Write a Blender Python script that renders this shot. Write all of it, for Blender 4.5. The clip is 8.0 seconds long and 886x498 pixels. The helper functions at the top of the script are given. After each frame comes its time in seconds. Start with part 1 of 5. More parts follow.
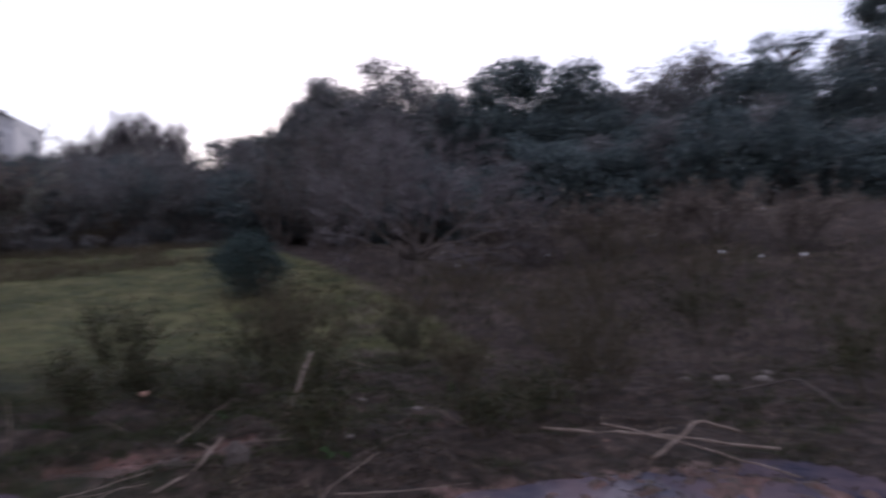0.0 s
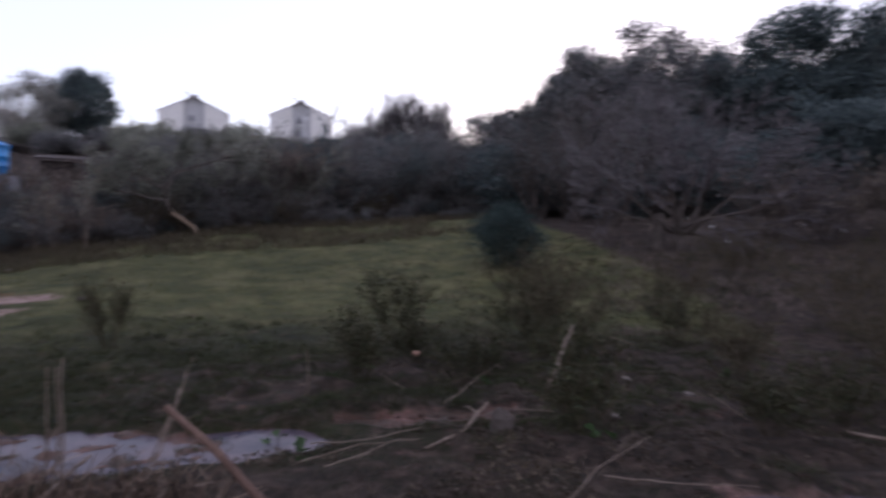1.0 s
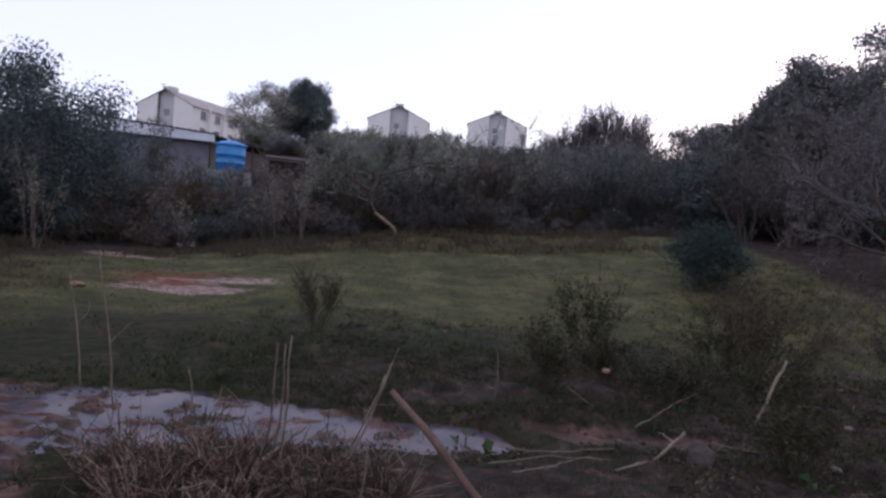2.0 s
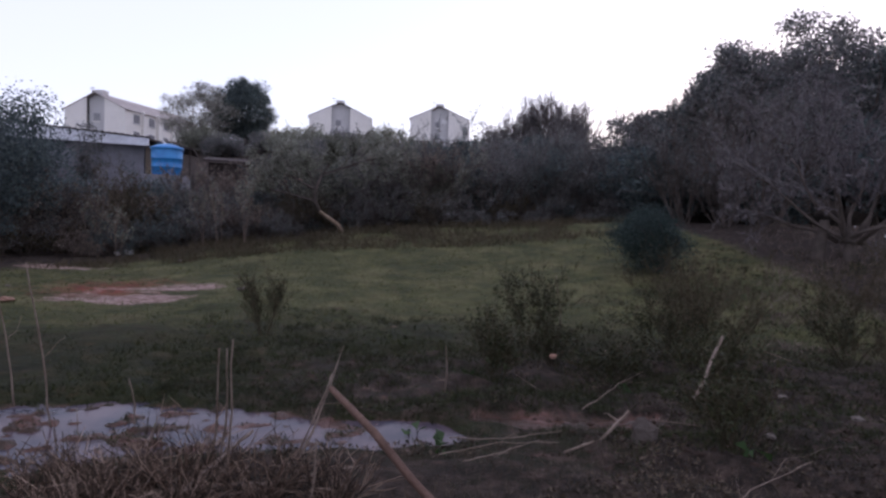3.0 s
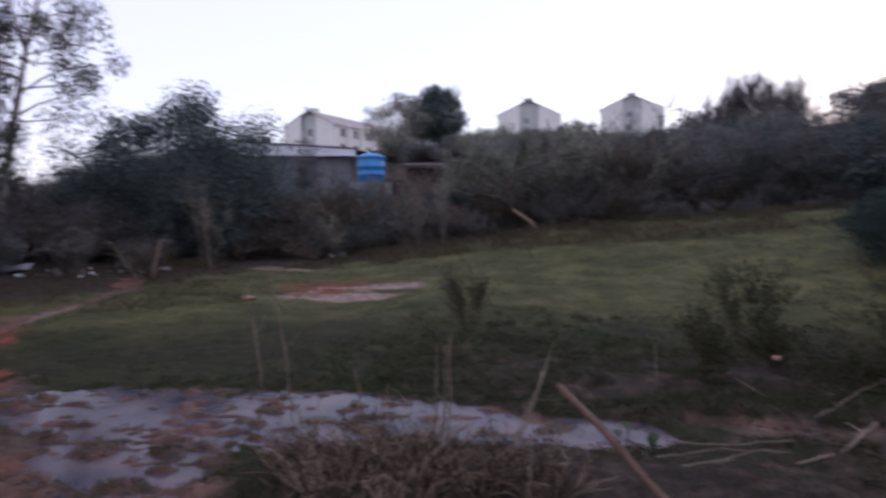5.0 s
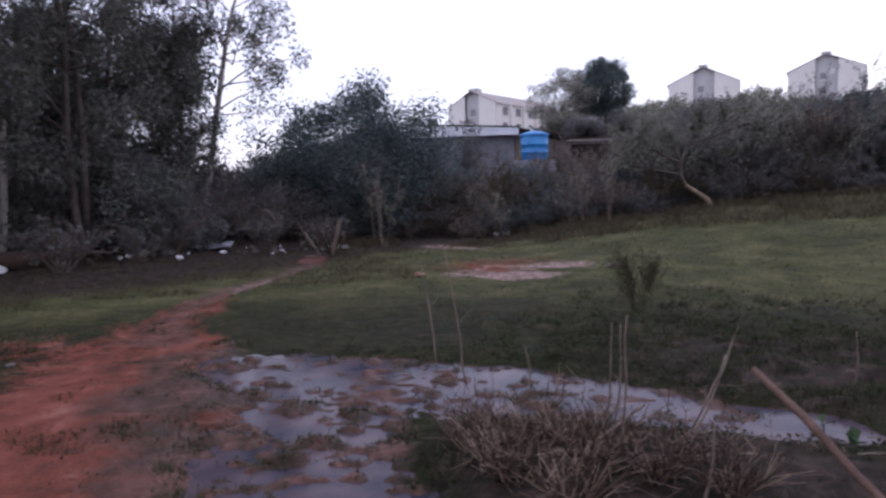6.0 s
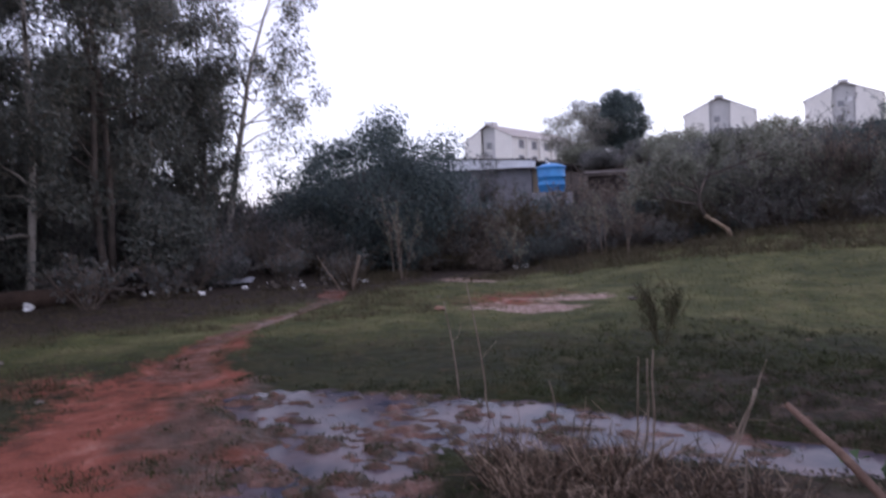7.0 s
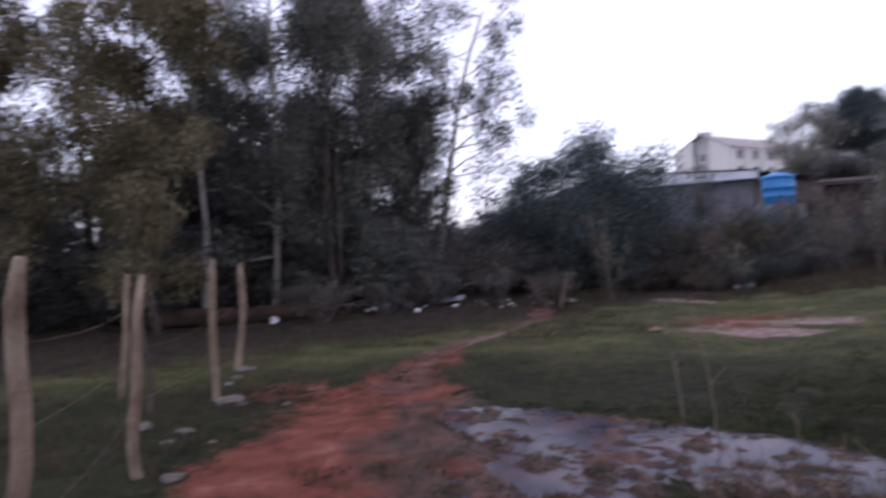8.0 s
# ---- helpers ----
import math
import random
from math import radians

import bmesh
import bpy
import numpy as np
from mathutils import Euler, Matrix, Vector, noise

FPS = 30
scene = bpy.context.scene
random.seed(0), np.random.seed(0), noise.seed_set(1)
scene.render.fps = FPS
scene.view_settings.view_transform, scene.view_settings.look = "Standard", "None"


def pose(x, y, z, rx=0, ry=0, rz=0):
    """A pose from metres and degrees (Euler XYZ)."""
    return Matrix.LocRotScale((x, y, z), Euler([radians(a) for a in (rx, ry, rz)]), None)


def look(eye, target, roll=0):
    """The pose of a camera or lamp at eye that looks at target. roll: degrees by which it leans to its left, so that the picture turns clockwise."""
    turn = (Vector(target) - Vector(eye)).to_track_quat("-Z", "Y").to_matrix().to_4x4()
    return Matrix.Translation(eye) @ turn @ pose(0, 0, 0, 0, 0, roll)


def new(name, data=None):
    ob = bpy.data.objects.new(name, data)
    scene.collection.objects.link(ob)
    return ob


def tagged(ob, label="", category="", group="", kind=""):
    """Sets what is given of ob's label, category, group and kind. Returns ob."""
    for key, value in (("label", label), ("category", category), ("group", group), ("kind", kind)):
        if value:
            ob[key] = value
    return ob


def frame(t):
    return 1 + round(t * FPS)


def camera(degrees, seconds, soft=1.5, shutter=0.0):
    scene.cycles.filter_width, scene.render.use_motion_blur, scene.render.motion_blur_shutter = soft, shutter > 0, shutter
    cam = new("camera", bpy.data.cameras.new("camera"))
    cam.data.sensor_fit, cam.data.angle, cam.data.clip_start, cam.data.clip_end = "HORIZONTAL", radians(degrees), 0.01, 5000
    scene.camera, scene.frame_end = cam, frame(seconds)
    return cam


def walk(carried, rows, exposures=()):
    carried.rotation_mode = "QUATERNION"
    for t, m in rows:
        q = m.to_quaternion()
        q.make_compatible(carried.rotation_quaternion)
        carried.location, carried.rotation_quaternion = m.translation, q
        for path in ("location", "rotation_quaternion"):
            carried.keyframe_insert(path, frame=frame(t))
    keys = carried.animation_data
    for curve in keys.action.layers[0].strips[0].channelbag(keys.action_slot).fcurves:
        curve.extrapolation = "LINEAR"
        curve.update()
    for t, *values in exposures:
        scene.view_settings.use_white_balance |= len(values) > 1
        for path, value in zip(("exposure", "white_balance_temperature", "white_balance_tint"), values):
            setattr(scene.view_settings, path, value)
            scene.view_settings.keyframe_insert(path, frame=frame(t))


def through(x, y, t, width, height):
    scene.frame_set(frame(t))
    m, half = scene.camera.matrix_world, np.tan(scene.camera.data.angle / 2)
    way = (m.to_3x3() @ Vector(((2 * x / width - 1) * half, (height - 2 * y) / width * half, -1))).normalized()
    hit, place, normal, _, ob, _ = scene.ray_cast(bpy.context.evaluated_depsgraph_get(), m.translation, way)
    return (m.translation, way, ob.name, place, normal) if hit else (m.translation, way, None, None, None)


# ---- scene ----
cam = camera(67.9, 8.0, soft=2.6, shutter=0.6)

PATH = [
    (0, (0.365, -0.211, 1.714), (1.401, 1.5, 1.71), 0.4),
    (0.5, (0.353, -0.168, 1.695), (0.998, 1.724, 1.656), 0.2),
    (1, (0.339, 0.051, 1.668), (0.67, 2.021, 1.576), 0.9),
    (1.5, (0.263, 0.088, 1.666), (0.181, 2.084, 1.57), 3.4),
    (2, (0.222, 0.062, 1.649), (-0.004, 2.047, 1.562), 4.5),
    (2.2, (0.225, 0.062, 1.642), (0.103, 2.056, 1.564), 4.5),
    (3.5, (0.291, 0.03, 1.653), (0.207, 2.026, 1.549), 1.3),
    (4, (0.258, 0.016, 1.655), (0.103, 2.007, 1.559), 1.2),
    (4.5, (0.222, 0.013, 1.655), (-0.151, 1.972, 1.509), -0.1),
    (5, (0.184, -0.004, 1.655), (-0.452, 1.889, 1.544), -0.4),
    (5.2, (0.159, 0.0, 1.656), (-0.612, 1.842, 1.54), -0.4),
    (6.3, (0.146, -0.147, 1.668), (-0.966, 1.506, 1.496), -1.6),
    (6.5, (0.144, -0.173, 1.677), (-0.978, 1.474, 1.51), -1.6),
    (7, (0.138, -0.151, 1.684), (-0.983, 1.504, 1.616), -2.1),
    (7.5, (0.094, -0.235, 1.698), (-1.222, 1.27, 1.749), -2.6),
    (8, (0.049, -0.205, 1.668), (-1.518, 1.037, 1.686), -2.8),
]
walk(cam, [(t, look(eye, target, roll)) for t, eye, target, roll in PATH], exposures=[(0.0, 0.58, 6500, 21), (2.0, 0.52, 6500, 21), (5.0, 0.58, 6500, 22), (6.5, 0.90, 6500, 22), (8.0, 0.76, 6500, 22)])

# ---- light ----
SUN_BEARING, SUN_UP = 26.0, 5.0
world = bpy.data.worlds.new("dusk_sky")
scene.world = world
world.use_nodes = True
wn = world.node_tree
wn.nodes.clear()
sky = wn.nodes.new("ShaderNodeTexSky")
sky.sky_type = "NISHITA"
sky.sun_disc = False
sky.sun_elevation, sky.sun_rotation = radians(SUN_UP), radians(SUN_BEARING)
sky.air_density, sky.dust_density, sky.ozone_density = 1.0, 0.6, 2.0
veil = wn.nodes.new("ShaderNodeMixRGB")
veil.inputs["Fac"].default_value = 0.50
veil.inputs["Color2"].default_value = (6.9, 7.2, 9.2, 1)
bg = wn.nodes.new("ShaderNodeBackground")
bg.inputs["Strength"].default_value = 0.15
out = wn.nodes.new("ShaderNodeOutputWorld")
wn.links.new(sky.outputs[0], veil.inputs["Color1"])
wn.links.new(veil.outputs[0], bg.inputs["Color"])
wn.links.new(bg.outputs[0], out.inputs["Surface"])

sun = new("sun", bpy.data.lights.new("sun", "SUN"))
sun.data.energy, sun.data.angle, sun.data.color = 0.5, radians(12), (1.0, 0.86, 0.72)
sb, su = radians(SUN_BEARING), radians(SUN_UP)
sun.matrix_world = look((math.sin(sb) * math.cos(su) * 50, math.cos(sb) * math.cos(su) * 50, math.sin(su) * 50), (0, 0, 0))


# ---- materials ----
def material(name, rough=0.7, spec=0.3):
    m = bpy.data.materials.new(name)
    m.use_nodes = True
    nt = m.node_tree
    b = nt.nodes["Principled BSDF"]
    b.inputs["Roughness"].default_value = rough
    b.inputs["Specular IOR Level"].default_value = spec
    return m, nt, b


def ramp(nt, fac, stops):
    r = nt.nodes.new("ShaderNodeValToRGB")
    el = r.color_ramp.elements
    while len(el) < len(stops):
        el.new(0.5)
    for e, (p, c) in zip(el, stops):
        e.position, e.color = p, (*c, 1)
    nt.links.new(fac, r.inputs["Fac"])
    return r.outputs["Color"]


def noise_node(nt, scale, detail=4.0, rough=0.6, vec=None):
    n = nt.nodes.new("ShaderNodeTexNoise")
    n.inputs["Scale"].default_value, n.inputs["Detail"].default_value, n.inputs["Roughness"].default_value = scale, detail, rough
    nt.links.new(vec if vec else position(nt), n.inputs["Vector"])
    return n.outputs["Fac"]


def position(nt):
    return nt.nodes.new("ShaderNodeNewGeometry").outputs["Position"]


def mix(nt, fac, a, b, how="MIX"):
    m = nt.nodes.new("ShaderNodeMixRGB")
    m.blend_type = how
    for sock, v in ((m.inputs["Fac"], fac), (m.inputs["Color1"], a), (m.inputs["Color2"], b)):
        if isinstance(v, (int, float)):
            sock.default_value = v
        elif isinstance(v, tuple):
            sock.default_value = (*v, 1)
        else:
            nt.links.new(v, sock)
    return m.outputs["Color"]


def bump(nt, bsdf, height, strength, dist):
    b = nt.nodes.new("ShaderNodeBump")
    b.inputs["Strength"].default_value, b.inputs["Distance"].default_value = strength, dist
    nt.links.new(height, b.inputs["Height"])
    nt.links.new(b.outputs["Normal"], bsdf.inputs["Normal"])


def surface(name, c1, c2, scale=6.0, rough=0.75, bumpy=0.3, dist=0.02, fine=60.0, spec=0.25, metal=0.0):
    """A plain weathered surface: two tones in patches, a fine grain and relief."""
    m, nt, b = material(name, rough, spec)
    b.inputs["Metallic"].default_value = metal
    big, small = noise_node(nt, scale), noise_node(nt, fine, 3.0)
    base = ramp(nt, big, [(0.32, c1), (0.68, c2)])
    grain = ramp(nt, small, [(0.25, (0.72,) * 3), (0.75, (1.2,) * 3)])
    nt.links.new(mix(nt, 0.8, base, grain, "MULTIPLY"), b.inputs["Base Color"])
    bump(nt, b, small, bumpy, dist)
    return m


def leafy(name, tones, rough=0.6, through=0.25, patch=0.35):
    """Leaves or stalks: a tone per piece, slow patches over the plant, some light let through."""
    m, nt, b = material(name, rough, 0.3)
    geo = nt.nodes.new("ShaderNodeNewGeometry")
    n = len(tones)
    tone = ramp(nt, geo.outputs["Random Per Island"], [((i + 0.5) / n, c) for i, c in enumerate(tones)])
    slow = ramp(nt, noise_node(nt, 0.8, 3.0), [(0.3, (1 - patch,) * 3), (0.7, (1 + patch,) * 3)])
    col = mix(nt, 1.0, tone, slow, "MULTIPLY")
    nt.links.new(col, b.inputs["Base Color"])
    if through:
        tr = nt.nodes.new("ShaderNodeBsdfTranslucent")
        nt.links.new(col, tr.inputs["Color"])
        mx = nt.nodes.new("ShaderNodeMixShader")
        mx.inputs["Fac"].default_value = through
        nt.links.new(b.outputs[0], mx.inputs[1])
        nt.links.new(tr.outputs[0], mx.inputs[2])
        nt.links.new(mx.outputs[0], nt.nodes["Material Output"].inputs["Surface"])
    return m


def soil():
    """The ground: turf, red mud, pale sand with painted water glare, brown litter and wet mud, by the masks stored on
    the sheet.
    """
    m, nt, b = material("ground_soil", 0.9, 0.2)
    pos = position(nt)
    n1, n2, n3, n4 = (noise_node(nt, s, d, 0.65, pos) for s, d in ((0.9, 5.0), (7.0, 5.0), (38.0, 4.0), (2.6, 5.0)))

    blot = mix(nt, 0.5, n2, noise_node(nt, 3.2, 6.0, 0.7, pos))

    def mask(name, soft):
        a = nt.nodes.new("ShaderNodeAttribute")
        a.attribute_name = name
        add = nt.nodes.new("ShaderNodeMath")
        add.operation = "MULTIPLY_ADD"
        nt.links.new(blot, add.inputs[0])
        add.inputs[1].default_value = soft
        nt.links.new(a.outputs["Fac"], add.inputs[2])
        half = nt.nodes.new("ShaderNodeMath")
        half.operation = "MULTIPLY"
        nt.links.new(add.outputs[0], half.inputs[0])
        half.inputs[1].default_value = 0.4
        return ramp(nt, half.outputs[0], [(0.4 * (0.5 * soft + 0.24), (0, 0, 0)), (0.4 * (0.5 * soft + 0.70), (1, 1, 1))])

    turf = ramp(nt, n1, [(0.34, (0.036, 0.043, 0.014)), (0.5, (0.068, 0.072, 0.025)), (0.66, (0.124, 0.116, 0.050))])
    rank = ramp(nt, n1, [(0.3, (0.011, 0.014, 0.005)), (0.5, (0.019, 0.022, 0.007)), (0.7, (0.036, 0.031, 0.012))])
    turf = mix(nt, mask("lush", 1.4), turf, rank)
    turf = mix(nt, ramp(nt, n2, [(0.5, (0, 0, 0)), (0.75, (0.8,) * 3)]), turf, (0.056, 0.037, 0.018))
    clumpy = ramp(nt, mix(nt, 0.45, n4, n2), [(0.36, (0.5,) * 3), (0.5, (1.0,) * 3), (0.64, (1.3,) * 3)])
    turf = mix(nt, 0.85, turf, clumpy, "MULTIPLY")
    red = ramp(nt, n4, [(0.28, (0.070, 0.030, 0.020)), (0.45, (0.165, 0.048, 0.030)), (0.58, (0.215, 0.066, 0.044)), (0.74, (0.30, 0.135, 0.10))])
    sand_glare = ramp(nt, n2, [(0.3, (0.13, 0.075, 0.055)), (0.5, (0.27, 0.18, 0.15)), (0.68, (0.46, 0.35, 0.30))])
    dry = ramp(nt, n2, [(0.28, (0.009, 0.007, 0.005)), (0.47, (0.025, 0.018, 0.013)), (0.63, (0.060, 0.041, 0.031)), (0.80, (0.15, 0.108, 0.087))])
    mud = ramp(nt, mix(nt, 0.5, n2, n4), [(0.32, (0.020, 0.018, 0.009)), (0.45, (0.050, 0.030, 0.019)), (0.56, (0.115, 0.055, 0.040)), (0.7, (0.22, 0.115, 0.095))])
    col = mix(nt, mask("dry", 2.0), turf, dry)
    col = mix(nt, mask("red", 2.2), col, red)
    col = mix(nt, mask("sand_glare", 1.8), col, sand_glare)
    wet = mask("wet", 1.6)
    col = mix(nt, wet, col, mud)
    grain = ramp(nt, n3, [(0.25, (0.6,) * 3), (0.75, (1.35,) * 3)])
    nt.links.new(mix(nt, 0.9, col, grain, "MULTIPLY"), b.inputs["Base Color"])
    nt.links.new(ramp(nt, wet, [(0.0, (0.92,) * 3), (1.0, (0.30,) * 3)]), b.inputs["Roughness"])
    both = mix(nt, 0.5, n2, n3)
    bump(nt, b, both, 0.7, 0.05)
    return m


def pool():
    m, nt, b = material("puddle_water", 0.09, 0.12)
    nt.links.new(ramp(nt, noise_node(nt, 2.0), [(0.35, (0.036, 0.036, 0.052)), (0.65, (0.115, 0.082, 0.088))]), b.inputs["Base Color"])
    b.inputs["IOR"].default_value = 1.333
    bump(nt, b, noise_node(nt, 11.0, 3.0), 0.12, 0.012)
    return m


M = {
    "soil": soil(),
    "water": pool(),
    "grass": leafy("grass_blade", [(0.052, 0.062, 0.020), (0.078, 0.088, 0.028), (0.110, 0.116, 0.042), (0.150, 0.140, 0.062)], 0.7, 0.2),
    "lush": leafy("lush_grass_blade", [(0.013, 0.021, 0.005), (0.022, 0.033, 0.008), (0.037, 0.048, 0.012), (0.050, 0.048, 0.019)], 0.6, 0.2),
    "sedge": leafy("olive_wisp", [(0.060, 0.052, 0.029), (0.088, 0.072, 0.042), (0.120, 0.094, 0.060)], 0.8, 0.4, 0.2),
    "weed": leafy("weed_leaf", [(0.022, 0.027, 0.010), (0.034, 0.040, 0.014), (0.056, 0.057, 0.021)], 0.6, 0.2),
    "bright": leafy("fresh_leaf", [(0.030, 0.060, 0.018), (0.042, 0.080, 0.024)], 0.5, 0.3),
    "straw": leafy("dry_straw", [(0.040, 0.029, 0.018), (0.068, 0.049, 0.032), (0.135, 0.102, 0.072), (0.026, 0.020, 0.013)], 0.8, 0.1),
    "hay": leafy("dead_stalk", [(0.045, 0.028, 0.019), (0.110, 0.070, 0.048), (0.30, 0.215, 0.16), (0.022, 0.015, 0.011), (0.055, 0.038, 0.024)], 0.85, 0.1),
    # twig and leaf tones below are lifted; distance haze is put into their colour
    "twig": leafy("grey_twig", [(0.085, 0.074, 0.076), (0.122, 0.107, 0.108), (0.180, 0.157, 0.155)], 0.85, 0.0),
    "brush": leafy("brown_brush", [(0.140, 0.106, 0.091), (0.206, 0.159, 0.132), (0.164, 0.145, 0.109), (0.289, 0.225, 0.188)], 0.85, 0.4),
    "dark_leaf": leafy("dark_leaf", [(0.050, 0.072, 0.074), (0.078, 0.104, 0.102), (0.124, 0.153, 0.145)], 0.55, 0.4),
    "wood_leaf": leafy("woodland_leaf", [(0.100, 0.107, 0.107), (0.141, 0.146, 0.137), (0.192, 0.193, 0.179), (0.210, 0.186, 0.186)], 0.65, 0.45),
    "hazy_grey_leaf": leafy("hazy_grey_green_leaf", [(0.171, 0.178, 0.141), (0.237, 0.242, 0.190), (0.311, 0.311, 0.250)], 0.65, 0.5),
    "pale_leaf": leafy("pale_leaf", [(0.204, 0.198, 0.168), (0.276, 0.264, 0.228), (0.360, 0.342, 0.300)], 0.65, 0.5),
    "gum_leaf": leafy("gum_leaf", [(0.078, 0.088, 0.080), (0.116, 0.126, 0.112), (0.172, 0.180, 0.158), (0.150, 0.136, 0.112)], 0.45, 0.4),
    "gum_brown": leafy("brown_gum_leaf", [(0.147, 0.123, 0.070), (0.205, 0.175, 0.099), (0.272, 0.228, 0.136)], 0.55, 0.4),
    "blue_bush": leafy("blue_green_needle", [(0.022, 0.040, 0.036), (0.034, 0.058, 0.050), (0.048, 0.074, 0.064)], 0.6, 0.35),
    "bark": surface("bark", (0.060, 0.048, 0.041), (0.132, 0.106, 0.090), 3.0, 0.9, 0.8, 0.03, 30.0),
    "pale_bark": surface("pale_bark", (0.26, 0.23, 0.20), (0.50, 0.45, 0.40), 2.2, 0.8, 0.4, 0.02, 30.0),
    "stick": surface("peeled_stick", (0.085, 0.047, 0.034), (0.19, 0.115, 0.085), 9.0, 0.7, 0.6, 0.01, 120.0),
    "pale_wood": surface("weathered_branch", (0.145, 0.102, 0.076), (0.264, 0.205, 0.165), 8.0, 0.85, 0.6, 0.01, 90.0),
    "post": surface("grey_post_wood", (0.17, 0.115, 0.075), (0.34, 0.255, 0.185), 5.0, 0.85, 0.8, 0.015, 55.0),
    "plaster": surface("cream_plaster", (0.78, 0.74, 0.68), (0.86, 0.82, 0.76), 0.35, 0.9, 0.15, 0.01, 20.0),
    "stair": surface("grey_plaster", (0.50, 0.49, 0.48), (0.58, 0.56, 0.55), 0.5, 0.9, 0.15, 0.01, 20.0),
    "tile": surface("roof_tile", (0.34, 0.30, 0.28), (0.46, 0.41, 0.38), 0.6, 0.9, 0.5, 0.03, 12.0),
    "block": surface("bare_block_wall", (0.19, 0.185, 0.20), (0.27, 0.265, 0.285), 1.2, 0.9, 0.5, 0.02, 18.0),
    "ochre": surface("ochre_wall", (0.32, 0.24, 0.17), (0.42, 0.34, 0.26), 1.4, 0.9, 0.4, 0.02, 18.0),
    "tin": surface("galvanised_sheet", (0.66, 0.67, 0.70), (0.80, 0.81, 0.84), 1.0, 0.55, 0.2, 0.01, 12.0, 0.5),
    "dark_tin": surface("rusty_dark_sheet", (0.035, 0.028, 0.026), (0.075, 0.055, 0.047), 1.5, 0.8, 0.3, 0.01, 16.0),
    "clay": surface("broken_clay_tile", (0.20, 0.11, 0.075), (0.34, 0.20, 0.145), 1.8, 0.9, 0.5, 0.02, 14.0),
    "sheet": surface("grey_plastic_sheet", (0.24, 0.24, 0.27), (0.40, 0.40, 0.44), 3.0, 0.5, 0.2, 0.01, 20.0, 0.4),
    "blue": surface("blue_plastic", (0.016, 0.18, 0.46), (0.030, 0.27, 0.60), 1.5, 0.45, 0.1, 0.005, 20.0, 0.5),
    "glass": surface("dark_window", (0.20, 0.20, 0.21), (0.28, 0.27, 0.28), 0.8, 0.15, 0.0, 0.001, 5.0, 0.5),
    "white": surface("white_plastic", (0.62, 0.61, 0.60), (0.80, 0.79, 0.78), 9.0, 0.5, 0.4, 0.01, 40.0),
    "stone": surface("pale_stone", (0.124, 0.103, 0.087), (0.190, 0.161, 0.140), 7.0, 0.9, 0.7, 0.02, 45.0),
    "earth": surface("brown_earth", (0.030, 0.019, 0.014), (0.070, 0.044, 0.032), 2.0, 0.95, 0.9, 0.05, 18.0),
    "steel": surface("rusty_wire", (0.10, 0.07, 0.055), (0.18, 0.14, 0.12), 9.0, 0.6, 0.1, 0.001, 60.0),
}

# ---- geometry helpers ----
rng = np.random.default_rng(11)
TABLE = np.random.default_rng(5).random((64, 64))


def vnoise(x, y, scale, shift=0.0):
    """Smooth value noise, 0 to 1."""
    x, y = np.asarray(x, float) / scale + shift, np.asarray(y, float) / scale + shift * 1.7
    i, j = np.floor(x).astype(int), np.floor(y).astype(int)
    u, v = x - i, y - j
    u, v = u * u * (3 - 2 * u), v * v * (3 - 2 * v)
    g = lambda a, b: TABLE[a % 64, b % 64]
    return (g(i, j) * (1 - u) + g(i + 1, j) * u) * (1 - v) + (g(i, j + 1) * (1 - u) + g(i + 1, j + 1) * u) * v


class Geo:
    """Vertices and faces gathered from many pieces, for one mesh."""

    def __init__(self):
        self.v, self.t, self.q, self.n = [], [], [], 0

    def add(self, verts, tris=None, quads=None):
        verts = np.asarray(verts, float).reshape(-1, 3)
        if tris is not None and len(tris):
            self.t.append(np.asarray(tris, int).reshape(-1, 3) + self.n)
        if quads is not None and len(quads):
            self.q.append(np.asarray(quads, int).reshape(-1, 4) + self.n)
        self.v.append(verts)
        self.n += len(verts)
        return self

    def mesh(self, name, smooth=False):
        v = np.concatenate(self.v)
        t = np.concatenate(self.t) if self.t else np.zeros((0, 3), int)
        q = np.concatenate(self.q) if self.q else np.zeros((0, 4), int)
        me = bpy.data.meshes.new(name)
        me.vertices.add(len(v))
        me.vertices.foreach_set("co", v.ravel())
        me.loops.add(t.size + q.size)
        me.loops.foreach_set("vertex_index", np.concatenate([t.ravel(), q.ravel()]).astype(np.int32))
        me.polygons.add(len(t) + len(q))
        start = np.concatenate([np.arange(len(t)) * 3, t.size + np.arange(len(q)) * 4]).astype(np.int32)
        me.polygons.foreach_set("loop_start", start)
        me.polygons.foreach_set("use_smooth", np.full(len(t) + len(q), smooth))
        me.update(calc_edges=True)
        me.validate()
        return me


def part(name, geo, mat, parent=None, label="", smooth=False):
    me = geo.mesh(name, smooth) if isinstance(geo, Geo) else geo
    me.materials.clear()
    me.materials.append(M[mat])
    ob = new(name, me)
    if parent:
        ob.parent = parent
    return tagged(ob, label)


def thing(name, at, label, category, group="", kind=""):
    ob = new(name)
    ob.empty_display_size = 0.1
    ob.location = at
    return tagged(ob, label, category, group, kind)


